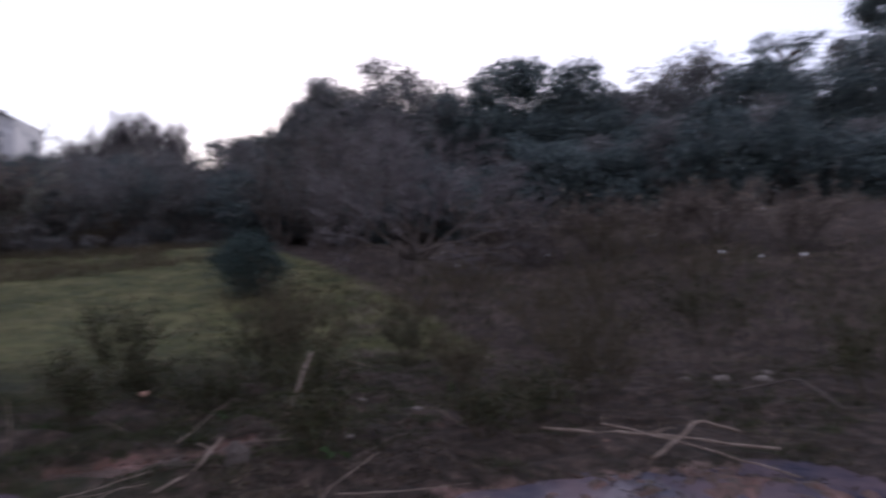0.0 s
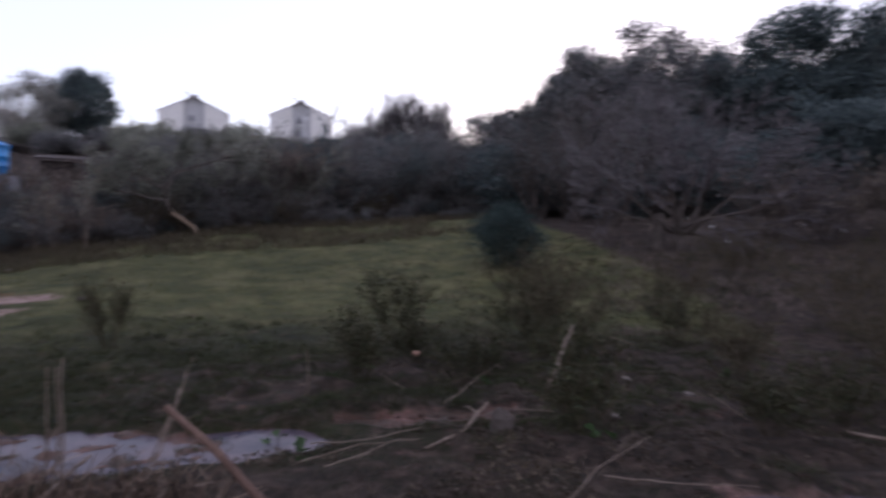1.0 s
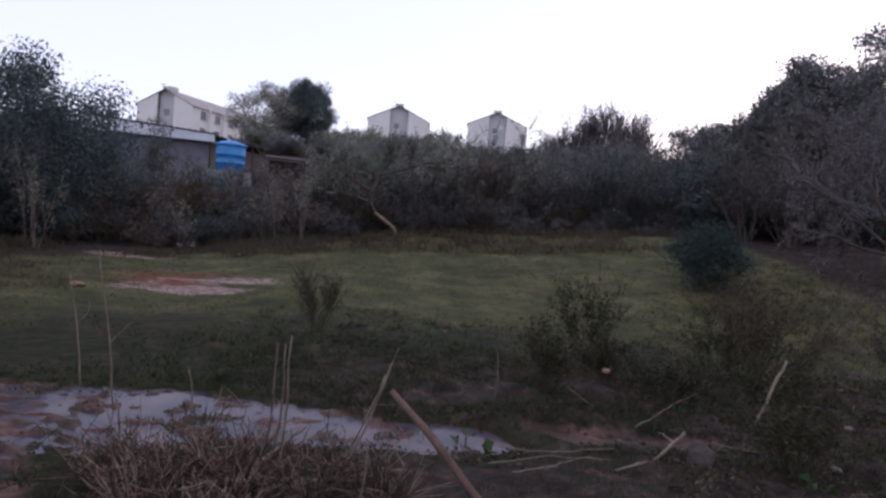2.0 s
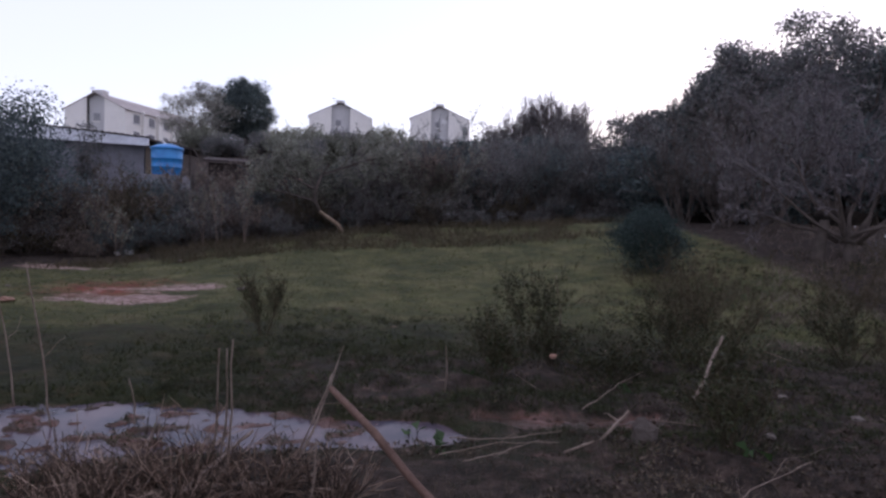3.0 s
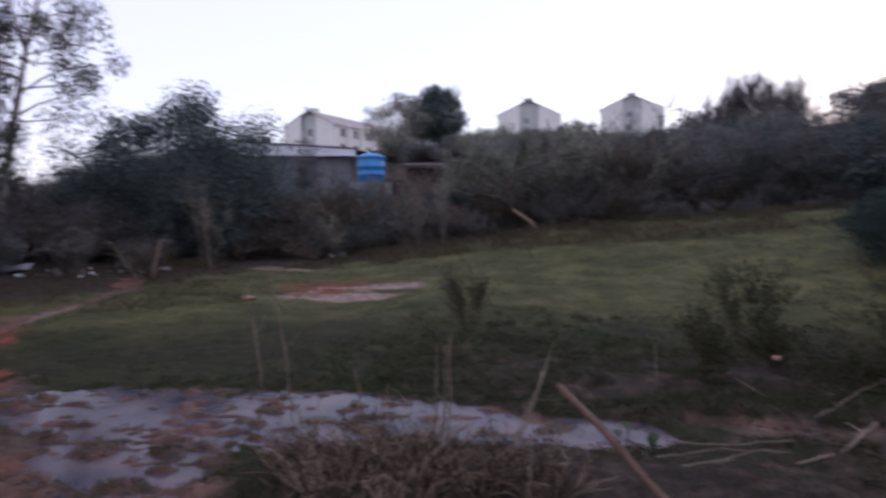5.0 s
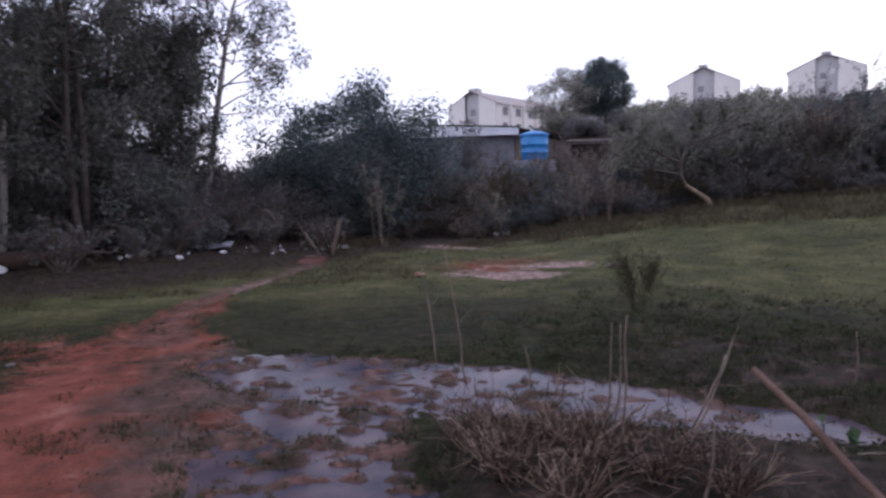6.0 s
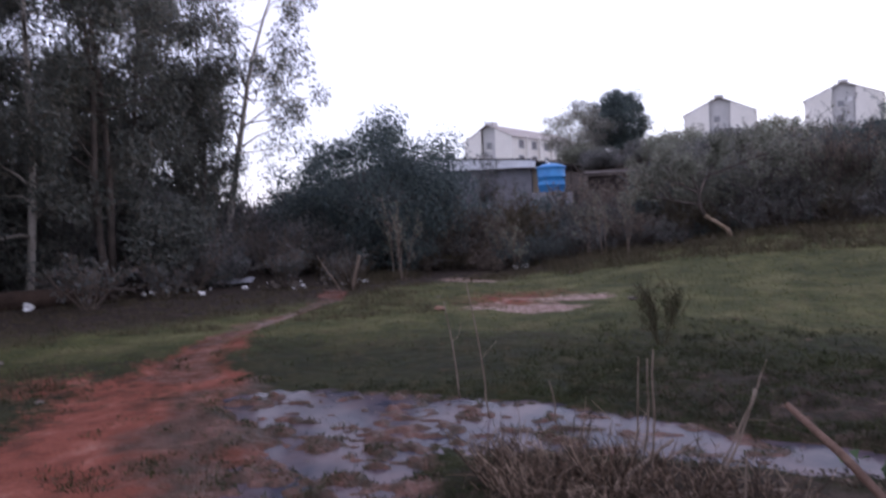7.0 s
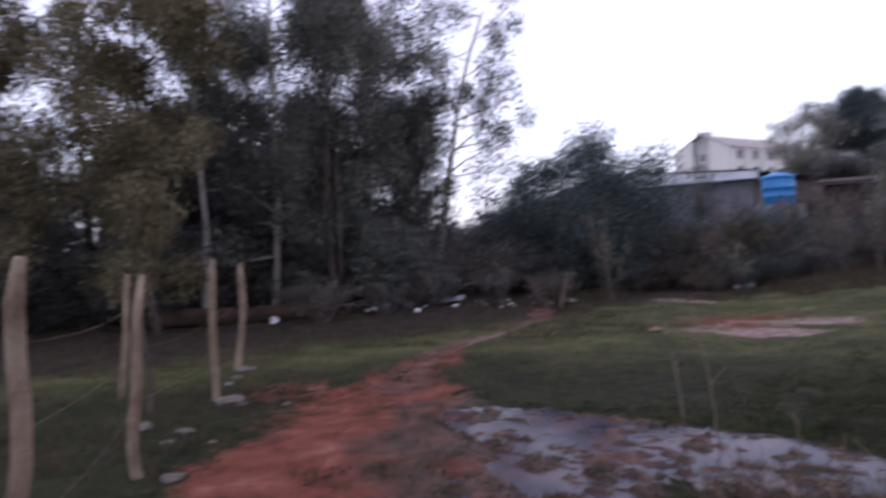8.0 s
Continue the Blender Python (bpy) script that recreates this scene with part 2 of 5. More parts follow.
def tube(geo, pts, radii, sides=7, rough=0.0):
    """A tapered, slightly knotty tube through pts."""
    pts, radii = np.asarray(pts, float), np.asarray(radii, float)
    n = len(pts)
    tan = np.gradient(pts, axis=0)
    tan /= np.linalg.norm(tan, axis=1)[:, None] + 1e-9
    ref = np.where(np.abs(tan[:, 2:3]) > 0.9, [[1.0, 0, 0]], [[0, 0, 1.0]])
    a = np.cross(tan, ref)
    a /= np.linalg.norm(a, axis=1)[:, None] + 1e-9
    b = np.cross(tan, a)
    th = np.arange(sides) / sides * 2 * np.pi
    rr = radii[:, None] * (1 + rough * rng.uniform(-1, 1, (n, sides)))
    ring = pts[:, None] + rr[..., None] * (np.cos(th)[None, :, None] * a[:, None] + np.sin(th)[None, :, None] * b[:, None])
    v = np.concatenate([ring.reshape(-1, 3), pts[:1], pts[-1:]])
    q, t = [], []
    for i in range(n - 1):
        for k in range(sides):
            m = (k + 1) % sides
            q.append((i * sides + k, i * sides + m, (i + 1) * sides + m, (i + 1) * sides + k))
    e = n * sides
    for k in range(sides):
        m = (k + 1) % sides
        t += [(m, k, e), ((n - 1) * sides + k, (n - 1) * sides + m, e + 1)]
    return geo.add(v, t, q)


def bend(a, b, n=6, wobble=0.08, sag=0.0):
    """A crooked line from a to b."""
    a, b = np.asarray(a, float), np.asarray(b, float)
    s = np.linspace(0, 1, n)[:, None]
    p = a + (b - a) * s
    for k in (1, 2, 3):
        p += rng.normal(0, wobble * np.linalg.norm(b - a) / k, (1, 3)) * np.sin(k * np.pi * s)
    p[:, 2] += sag * np.sin(np.pi * s[:, 0])
    return p


def box(geo, lo, hi, m=None):
    x0, y0, z0 = lo
    x1, y1, z1 = hi
    v = np.array([(x, y, z) for z in (z0, z1) for x, y in ((x0, y0), (x1, y0), (x1, y1), (x0, y1))], float)
    if m is not None:
        v = np.array([m @ Vector(p) for p in v])
    return geo.add(v, None, [(3, 2, 1, 0), (4, 5, 6, 7), (0, 1, 5, 4), (1, 2, 6, 5), (2, 3, 7, 6), (3, 0, 4, 7)])


def leaves(geo, pts, size, aspect=0.45, droop=0.0, spread=0.4):
    """A small pointed leaf at each point."""
    n = len(pts)
    d = rng.normal(0, 1, (n, 3))
    d[:, 2] -= droop
    d /= np.linalg.norm(d, axis=1)[:, None] + 1e-9
    s = np.cross(d, rng.normal(0, 1, (n, 3)))
    s /= np.linalg.norm(s, axis=1)[:, None] + 1e-9
    L = (size * (1 + spread * rng.uniform(-1, 1, n)))[:, None]
    v = np.stack([pts, pts + d * L * 0.6 + s * L * aspect * 0.75, pts + d * L - s * L * aspect * 0.25], 1)
    return geo.add(v.reshape(-1, 3), np.arange(n)[:, None] * 3 + [0, 1, 2])


def blades(geo, base, length, width, lean=0.35, dirs=None, up=1.0):
    """Thin stalks or grass blades that stand on base, each a bent sliver."""
    n = len(base)
    d = rng.normal(0, lean, (n, 3)) if dirs is None else dirs + rng.normal(0, lean, (n, 3))
    d[:, 2] = np.abs(d[:, 2]) * 0.5 + up if dirs is None else d[:, 2]
    d /= np.linalg.norm(d, axis=1)[:, None] + 1e-9
    a = rng.uniform(0, np.pi, n)
    s = np.stack([np.cos(a), np.sin(a), rng.normal(0, 0.3, n)], 1)
    L = (np.broadcast_to(length, n) * rng.uniform(0.55, 1.25, n))[:, None]
    w = np.broadcast_to(width, n)[:, None] * rng.uniform(0.7, 1.3, (n, 1))
    k = rng.normal(0, 0.12, (n, 3)) * L
    k[:, 2] = np.abs(k[:, 2]) * 0.4
    mid = base + d * L * 0.55 + k
    tip = base + d * L - np.array([0, 0, 0.1]) * L * (up > 0)
    v = np.stack([base - s * w, base + s * w, mid + s * w * 0.6, mid - s * w * 0.6, tip], 1)
    i = np.arange(n)[:, None] * 5
    return geo.add(v.reshape(-1, 3), i + [3, 2, 4], i + [0, 1, 2, 3])


def twigs(geo, a, b, w0, w1):
    """Three-sided twigs from points a to points b."""
    n = len(a)
    d = b - a
    d /= np.linalg.norm(d, axis=1)[:, None] + 1e-9
    s = np.cross(d, rng.normal(0, 1, (n, 3)))
    s /= np.linalg.norm(s, axis=1)[:, None] + 1e-9
    u = np.cross(d, s)
    w0, w1 = np.broadcast_to(w0, n)[:, None], np.broadcast_to(w1, n)[:, None]
    ring = [s, -0.5 * s + 0.87 * u, -0.5 * s - 0.87 * u]
    v = np.stack([a + r * w0 for r in ring] + [b + r * w1 for r in ring], 1)
    i = np.arange(n)[:, None] * 6
    return geo.add(v.reshape(-1, 3), None, np.concatenate([i + [0, 1, 4, 3], i + [1, 2, 5, 4], i + [2, 0, 3, 5]]))


# ---- the lie of the land ----
EDGE = (0.2, 0.0)


def band(x, y, pts):
    """1 on a line of (x, y, half width), falling to 0 at twice its width."""
    best = np.full(np.shape(x), 9.0)
    x, y = x + 0.34 * (vnoise(x, y, 0.9, 4.0) - 0.5) + 0.14 * (vnoise(x, y, 0.3, 1.0) - 0.5), y + 0.34 * (vnoise(x, y, 0.9, 9.0) - 0.5) + 0.14 * (vnoise(x, y, 0.3, 6.0) - 0.5)
    for (ax, ay, aw), (bx, by, bw) in zip(pts, pts[1:]):
        ux, uy = bx - ax, by - ay
        s = np.clip(((x - ax) * ux + (y - ay) * uy) / (ux * ux + uy * uy), 0, 1)
        d = np.hypot(x - ax - s * ux, y - ay - s * uy) / (aw + (bw - aw) * s)
        best = np.minimum(best, d)
    return np.clip(2 - best, 0, 1)


PUDDLE = [(0.0, 4.9, 0.18), (-1.0, 4.87, 0.235), (-1.7, 4.8, 0.36), (-2.6, 4.62, 0.58), (-3.6, 4.4, 0.64), (-4.9, 4.2, 0.30), (-3.7, 4.1, 0.52), (-3.1, 3.3, 0.52), (-2.4, 2.5, 0.40)]
MUDDY = [(-5.8, 4.5, 0.35), (-4.9, 3.5, 0.4), (-3.9, 2.6, 0.4), (-2.9, 2.0, 0.4)]
SEEP = [(1.9, 5.5, 0.09), (1.2, 5.35, 0.14), (0.5, 5.3, 0.1)]
TRACK = [(-2.7, 0.7, 0.6), (-3.7, 1.55, 0.62), (-4.8, 2.2, 0.58), (-5.8, 3.1, 0.52), (-6.9, 4.5, 0.30), (-8.0, 5.7, 0.20), (-9.0, 7.1, 0.19), (-9.6, 8.5, 0.18), (-10.4, 10.6, 0.19), (-12.0, 12.6, 0.2)]
WORN = [(-3.0, 1.2, 0.6), (-4.6, 2.4, 0.75), (-6.0, 3.5, 0.8), (-7.2, 4.9, 0.4), (-8.2, 6.2, 0.28)]
SIDE_POOL = [(2.9, 3.35, 0.22), (3.9, 2.9, 0.4), (5.0, 2.35, 0.45)]
# strip of sky glare on the track, painted in the sand colour
TRACK_GLARE = [(-8.9, 7.3, 0.05), (-9.3, 8.0, 0.10), (-9.6, 8.8, 0.05)]


def ground_z(x, y):
    x, y = np.asarray(x, float), np.asarray(y, float)
    dx, dy = x - EDGE[0], y - EDGE[1]
    d, b = np.hypot(dx, dy), np.degrees(np.arctan2(dx, dy))
    rise = np.interp(b, [-180, -100, -65, -50, -35, -28, -18, -10, 0, 12, 25, 38, 45, 55, 65, 100, 180],
                     [0.2, 0.2, 0.35, 0.2, 0.05, 0, 0.55, 1.0, 1.25, 1.6, 1.7, 1.75, 2.3, 3.1, 3.2, 2.0, 0.2])
    t = np.clip((d - 9) / 17, 0, 1)
    z = 0.055 + rise * t * t * (3 - 2 * t)
    slope = np.interp(b, [-180, -100, -70, -50, -40, 20, 35, 60, 90, 180], [0, 0, 0.02, 0.06, 0.2, 0.2, 0.15, 0.12, 0.05, 0])
    z = z + slope * np.clip(d - 27, 0, 33) + 0.5 * slope * np.clip(d - 60, 0, 100)
    rough = (vnoise(x, y, 2.7) - 0.5) * 0.10 * np.clip(d / 6, 0.25, 1) + (vnoise(x, y, 0.55, 3.3) - 0.5) * 0.05 + (vnoise(x, y, 0.17, 7.1) - 0.5) * 0.025
    wet = np.maximum.reduce([band(x, y, PUDDLE), band(x, y, SIDE_POOL), band(x, y, SEEP) * 0.8])
    z = z + rough * (1 - 0.8 * wet)
    churned = np.maximum(np.exp(-((x - 0.4) / 3.6) ** 4 - ((y - 6.6) / 1.5) ** 4), 1.15 * np.exp(-((x - 4.2) / 3.6) ** 4 - ((y - 5.8) / 2.8) ** 4)) * (1 - wet)
    z = z + churned * ((vnoise(x, y, 0.42, 5.1) - 0.5) * 0.10 + (vnoise(x, y, 0.19, 8.3) - 0.5) * 0.07)
    wet = np.clip(1.35 * wet, 0, 1)
    z = z - wet * 0.069
    u, v = 0.85 * x + 0.5 * y, 0.85 * y - 0.5 * x
    z = z + wet * np.interp(x, [-1.7, -0.9, 1.0, 2.5], [1, 0.4, 0.4, 1]) * ((vnoise(u, v, 0.7, 1.9) - 0.5) * 0.035 + (vnoise(u, v * 1.8, 0.30, 4.4) - 0.5) * 0.05 + (vnoise(u, v * 1.8, 0.13, 2.7) - 0.5) * 0.085 + (vnoise(u, v, 0.055, 3.1) - 0.5) * 0.04)
    return z - 0.05 * np.clip(band(x, y, TRACK), 0, 0.5)


def on(x, y, lift=0.0):
    return (x, y, float(ground_z(x, y)) + lift)


def polar(bearing, d):
    b = radians(bearing)
    return EDGE[0] + d * math.sin(b), EDGE[1] + d * math.cos(b)


def build_ground():
    th = np.radians(np.concatenate([np.arange(-98, -72, 0.55), np.arange(-72, 4, 0.34), np.arange(4, 80, 0.75), np.arange(80, 262, 6.5)]))
    r = [0.25]
    while r[-1] < 3.0:
        r.append(r[-1] * 1.035)
    while r[-1] < 7.0:
        r.append(r[-1] + 0.026)
    while r[-1] < 28:
        r.append(r[-1] * 1.0095)
    while r[-1] < 2400:
        r.append(r[-1] * 1.07)
    r = np.array(r)
    R, T = np.meshgrid(r, th, indexing="ij")
    x, y = EDGE[0] + R * np.sin(T), EDGE[1] + R * np.cos(T)
    n, k = R.shape
    v = np.stack([x, y, ground_z(x, y)], -1).reshape(-1, 3)
    v = np.concatenate([v, [[EDGE[0], EDGE[1], 0.05]]])
    i, j = np.meshgrid(np.arange(n - 1), np.arange(k), indexing="ij")
    j2 = (j + 1) % k
    q = np.stack([i * k + j, i * k + j2, (i + 1) * k + j2, (i + 1) * k + j], -1).reshape(-1, 4)[:, ::-1]
    c = np.arange(k)
    t = np.stack([c, np.full(k, n * k), (c + 1) % k], 1)[:, ::-1]
    me = Geo().add(v, t, q).mesh("ground", True)
    x, y = v[:, 0], v[:, 1]
    d, b = np.hypot(x - EDGE[0], y), np.degrees(np.arctan2(x - EDGE[0], y))
    edge = np.interp(b, [-180, -90, -60, -45, -35, -20, 0, 15, 25, 35, 50, 70, 180], [3, 12, 13, 15, 19, 22.5, 25, 25, 17, 11, 6, 4, 3])
    dry = np.clip((d - edge) / 2.5 + 0.5, 0, 1)
    bank = np.maximum(1.25 * np.exp(-((x - 4.2) / 3.9) ** 4 - ((y - 5.6) / 3.0) ** 4), np.exp(-((x - 0.6) / 2.6) ** 4 - ((y - 6.5) / 1.5) ** 4))
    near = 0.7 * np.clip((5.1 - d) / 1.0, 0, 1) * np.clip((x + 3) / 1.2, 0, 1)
    masks = {
        # turf takes the darker rank tones within about ten metres of EDGE
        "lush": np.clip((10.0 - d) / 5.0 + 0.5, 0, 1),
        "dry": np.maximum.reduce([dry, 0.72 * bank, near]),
        "red": np.maximum(np.interp(d, [4.4, 7.0], [1.0, 0.70]) * np.maximum(band(x, y, TRACK), 0.85 * band(x, y, WORN)) * (0.2 + 1.0 * vnoise(x, y, 0.8, 6.6) + 0.45 * vnoise(x, y, 0.25, 2.6)), np.maximum(0.62 * np.exp(-((x + 6.6) / 1.3) ** 2 - ((y - 12.4) / 1.6) ** 2), 0.6 * np.exp(-((x + 7.6) / 1.2) ** 2 - ((y - 3.4) / 0.6) ** 2))),
        # first term paints glare on the track; the rest is pale sand and mud
        "sand_glare": np.maximum(np.maximum(0.95 * band(x, y, TRACK_GLARE), band(x, y, SIDE_POOL) * (0.1 + 1.1 * vnoise(x, y, 0.35, 4.0))), (-0.52 + 1.9 * vnoise(x * 0.5, y, 0.55, 3.0) + 1.1 * vnoise(x * 0.6, y, 0.2, 2.0)) * np.maximum(np.exp(-((x + 5.7) / 1.15) ** 4 - ((y - 11.9 - 0.25 * (x + 5.6)) / 1.0) ** 4), 0.8 * np.exp(-((x + 9.9) / 1.1) ** 4 - ((y - 16.4) / 0.5) ** 4))),
        "wet": np.maximum.reduce([np.clip(1.7 * band(x, y, PUDDLE) - 0.7, 0, 1), 0.62 * band(x, y, MUDDY) * (0.4 + 0.9 * vnoise(x, y, 0.5, 2.9)), band(x, y, SEEP), band(x, y, SIDE_POOL), 0.5 * band(x, y, TRACK[4:])]),
    }
    for name, values in masks.items():
        me.attributes.new(name, "FLOAT", "POINT").data.foreach_set("value", values.astype(np.float32))
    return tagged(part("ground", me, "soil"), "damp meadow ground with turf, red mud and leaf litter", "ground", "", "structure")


def build_pool(name, line, label, level=0.0):
    """A level sheet of water, a little wider than its hollow; the bumps of the ground break its edge."""
    xs, ys, ws = zip(*line)
    x0, x1 = min(xs) - 1.9 * max(ws), max(xs) + 1.9 * max(ws)
    y0, y1 = min(ys) - 1.9 * max(ws), max(ys) + 1.9 * max(ws)
    nx, ny = int((x1 - x0) / 0.1) + 2, int((y1 - y0) / 0.1) + 2
    X, Y = np.meshgrid(np.linspace(x0, x1, nx), np.linspace(y0, y1, ny), indexing="ij")
    keep = band(X, Y, line) > 0.25
    v = np.stack([X, Y, np.full(X.shape, level)], -1).reshape(-1, 3)
    i, j = np.meshgrid(np.arange(nx - 1), np.arange(ny - 1), indexing="ij")
    ok = (keep[:-1, :-1] | keep[1:, 1:]).ravel()
    q = np.stack([i * ny + j, (i + 1) * ny + j, (i + 1) * ny + j + 1, i * ny + j + 1], -1).reshape(-1, 4)[ok]
    return tagged(part(name, Geo().add(v, None, q), "water", None, "", True), label, "puddle", "", "structure")


build_ground()
build_pool("water_1", PUDDLE, "shallow muddy puddle mirroring the pale sky")
build_pool("water_2", SIDE_POOL, "thin pool on pale mud beside fallen branches")


# ---- buildings on the hill ----
def frame_of(left, right):
    """A house's own axes: x along its front from left to right, y into it."""
    u = Vector((right[0] - left[0], right[1] - left[1], 0))
    return Matrix.Translation((left[0], left[1], 0)) @ Matrix.Rotation(math.atan2(u.y, u.x), 4, "Z"), u.length


def apartment_block(left, right, eaves, ridge, length, label, lit=False):
    m, w = frame_of(left, right)
    z0 = min(on(*left)[2], on(*right)[2]) - 1.0
    ob = thing("apartment_block", (left[0], left[1], z0), label, "apartment building", "blocks of flats on the hill")
    ob.matrix_world = m @ Matrix.Translation((0, 0, z0))
    e, r = eaves - z0, ridge - z0
    a, b = 0.36 * w, 0.66 * w
    at = lambda x: e + (r - e) * (1 - abs(x - w / 2) / (w / 2))

    def slab(x0, x1, y0, y1):
        top = [(x0, at(x0))] + ([(w / 2, at(w / 2))] if x0 < w / 2 < x1 else []) + [(x1, at(x1))]
        ring = [(x0, 0)] + top + [(x1, 0)]
        n = len(ring)
        g = Geo()
        v = [(x, y0, z) for x, z in ring] + [(x, y1, z) for x, z in ring]
        q = [(i, i + n, (i + 1) % n + n, (i + 1) % n) for i in range(n)]
        c0, c1 = (0, 1, n - 2, n - 1), (n, 2 * n - 1, 2 * n - 2, n + 1)
        t = [(1, 2, 3), (n + 1, n + 3, n + 2)] if n == 5 else []
        return g.add(v, t, q + [c0, c1])

    part("gable_wall", slab(0, a, 0, 0.3), "plaster", ob)
    part("gable_wall", slab(b, w, 0, 0.3), "plaster", ob)
    part("stair_wall", slab(a, b, 0.7, 1.0), "stair", ob, "recessed grey stairwell wall")
    part("side_wall", box(Geo(), (0.002, 0.3, 0), (0.3, length, e - 0.02)), "plaster", ob)
    part("side_wall", box(Geo(), (w - 0.3, 0.3, 0), (w - 0.002, length, e - 0.02)), "plaster", ob)
    part("back_wall", slab(0.3, w - 0.3, length - 0.3, length), "plaster", ob)
    for s in (-1, 1):
        g = Geo()
        x0, x1 = (-0.3, w / 2) if s < 0 else (w / 2, w + 0.3)
        za, zb = at(x0) + 0.02, at(x1) + 0.02
        v = [(x0, -0.12, za), (x1, -0.12, zb), (x1, length + 0.3, zb), (x0, length + 0.3, za)]
        g.add(v + [(x, y, z + 0.1) for x, y, z in v], None, [(3, 2, 1, 0), (4, 5, 6, 7), (0, 1, 5, 4), (1, 2, 6, 5), (2, 3, 7, 6), (3, 0, 4, 7)])
        part("roof_slope", g, "tile", ob)
    part("ridge_vent", box(Geo(), (w / 2 - 0.9, 0.6, r - 0.25), (w / 2 + 0.9, 2.2, r + 0.55)), "stair", ob)
    g = Geo()
    tube(g, [(w / 2 - 1.4, 1.2, r - 0.4), (w / 2 - 1.4, 1.2, r + 1.2)], [0.05, 0.03], 5)
    tube(g, [(w / 2 - 1.9, 1.2, r + 0.9), (w / 2 - 0.9, 1.2, r + 1.0)], [0.04, 0.04], 5)
    part("aerial", g, "steel", ob)
    for k in range(5):
        z = e - 1.2 - 2.8 * k
        if z < 1.5:
            break
        win = part("window", box(Geo(), (a + 0.9, 0.62, z - 0.7), (a + 2.0, 0.72, z + 0.6)), "glass", ob)
        part("frame", box(Geo(), (a + 0.8, 0.55, z - 0.85), (a + 2.1, 0.64, z - 0.7)), "plaster", win)
        if lit and k == 0:
            part("skylight_opening", box(Geo(), (b - 1.5, 0.6, z + 0.3), (b - 0.5, 0.71, z + 1.2)), "white", ob)
        for j in range(int(length / 4.2) if k < 2 else 0):
            y = 2.2 + 4.2 * j
            side = part("window", box(Geo(), (w - 0.06, y, z - 0.7), (w + 0.03, y + 1.6, z + 0.7)), "glass", ob)
            part("sill", box(Geo(), (w - 0.04, y - 0.1, z - 0.85), (w + 0.14, y + 1.7, z - 0.72)), "stair", side)
            part("balcony_fin", box(Geo(), (w - 0.02, y + 2.0, z - 1.3), (w + 0.55, y + 2.15, z + 1.4)), "plaster", ob)
    return ob


apartment_block((-66.0, 106.0), (-55.2, 104.6), 17.4, 20.0, 24.0, "long cream block of flats with pitched roof")
apartment_block((-34.3, 140.8), (-21.4, 143.3), 22.6, 25.7, 20.0, "cream block of flats with grey stairwell")
apartment_block((-13.3, 149.4), (-0.3, 150.0), 23.9, 26.8, 20.0, "cream block of flats with bright stair opening", True)


def shed_house():
    m, w = frame_of((-22.8, 33.0), (-17.2, 35.0))
    z0 = 2.2
    ob = thing("house", (-22.8, 33.0, z0), "low grey block house under a pale sheet roof", "house")
    ob.matrix_world = m @ Matrix.Translation((0, 0, z0))
    part("front_wall", box(Geo(), (0, 0, -1.5), (w, 0.18, 3.1)), "block", ob)
    part("side_wall", box(Geo(), (w - 0.18, 0.18, -1.5), (w, 5, 3.05)), "block", ob)
    part("side_wall", box(Geo(), (0, 0.18, -1.5), (0.18, 5, 3.05)), "block", ob)
    part("back_wall", box(Geo(), (0.18, 4.82, -1.5), (w - 0.18, 5, 3.05)), "block", ob)
    g = Geo()
    n = 44
    for i in range(n):
        x0, x1 = -0.6 + (w + 0.9) * i / n, -0.6 + (w + 0.9) * (i + 1) / n
        h = 0.03 * (i % 2) + 0.42 * (1 - i / n)
        box(g, (x0, -0.62, 3.14 + h), (x1, 5.3, 3.19 + h))
    part("sheet_roof", g, "dark_tin", ob, "ribbed weathered roof sheets")
    g = Geo()
    v = [(-0.6, -0.5, 2.80), (w + 0.3, -0.5, 2.74), (w + 0.3, -0.5, 3.13), (-0.6, -0.5, 3.54)]
    g.add(v + [(x, y - 0.06, z) for x, y, z in v], None, [(0, 1, 2, 3), (7, 6, 5, 4), (0, 4, 5, 1), (1, 5, 6, 2), (2, 6, 7, 3), (3, 7, 4, 0)])
    part("fascia", g, "tin", ob, "tall pale tapering fascia")
    win = part("window", box(Geo(), (0.5, -0.03, 1.2), (1.5, 0.04, 2.6)), "glass", ob)
    part("sill", box(Geo(), (0.4, -0.1, 1.1), (1.6, -0.035, 1.2)), "block", win)
    # the lower lean-to at its end
    part("lean_to_wall", box(Geo(), (w + 0.02, 0.4, -1.5), (w + 1.1, 0.55, 2.75)), "ochre", ob, "ochre rendered wall")
    g = Geo()
    v = [(w + 0.31, -0.5, 3.12), (w + 2.5, -0.5, 2.75), (w + 2.5, 4.5, 2.75), (w + 0.31, 4.5, 3.12)]
    g.add(v + [(x, y, z - 0.1) for x, y, z in v], None, [(0, 1, 2, 3), (7, 6, 5, 4), (0, 4, 5, 1), (1, 5, 6, 2), (2, 6, 7, 3), (3, 7, 4, 0)])
    part("lean_to_roof", g, "dark_tin", ob, "dark rusty sheet roof")
    part("gutter_pipe", tube(Geo(), [(w + 0.9, -0.6, 3.05), (w + 1.6, -0.62, 2.55)], [0.06, 0.06], 6), "white", ob)
    part("eaves_board", box(Geo(), (w + 0.31, -0.56, 2.62), (w + 1.15, -0.51, 2.74)), "ochre", ob)
    part("corner_post", tube(Geo(), [(w + 2.3, 0.0, -1.5), (w + 2.3, 0.0, 2.7)], [0.07, 0.07], 6), "bark", ob)


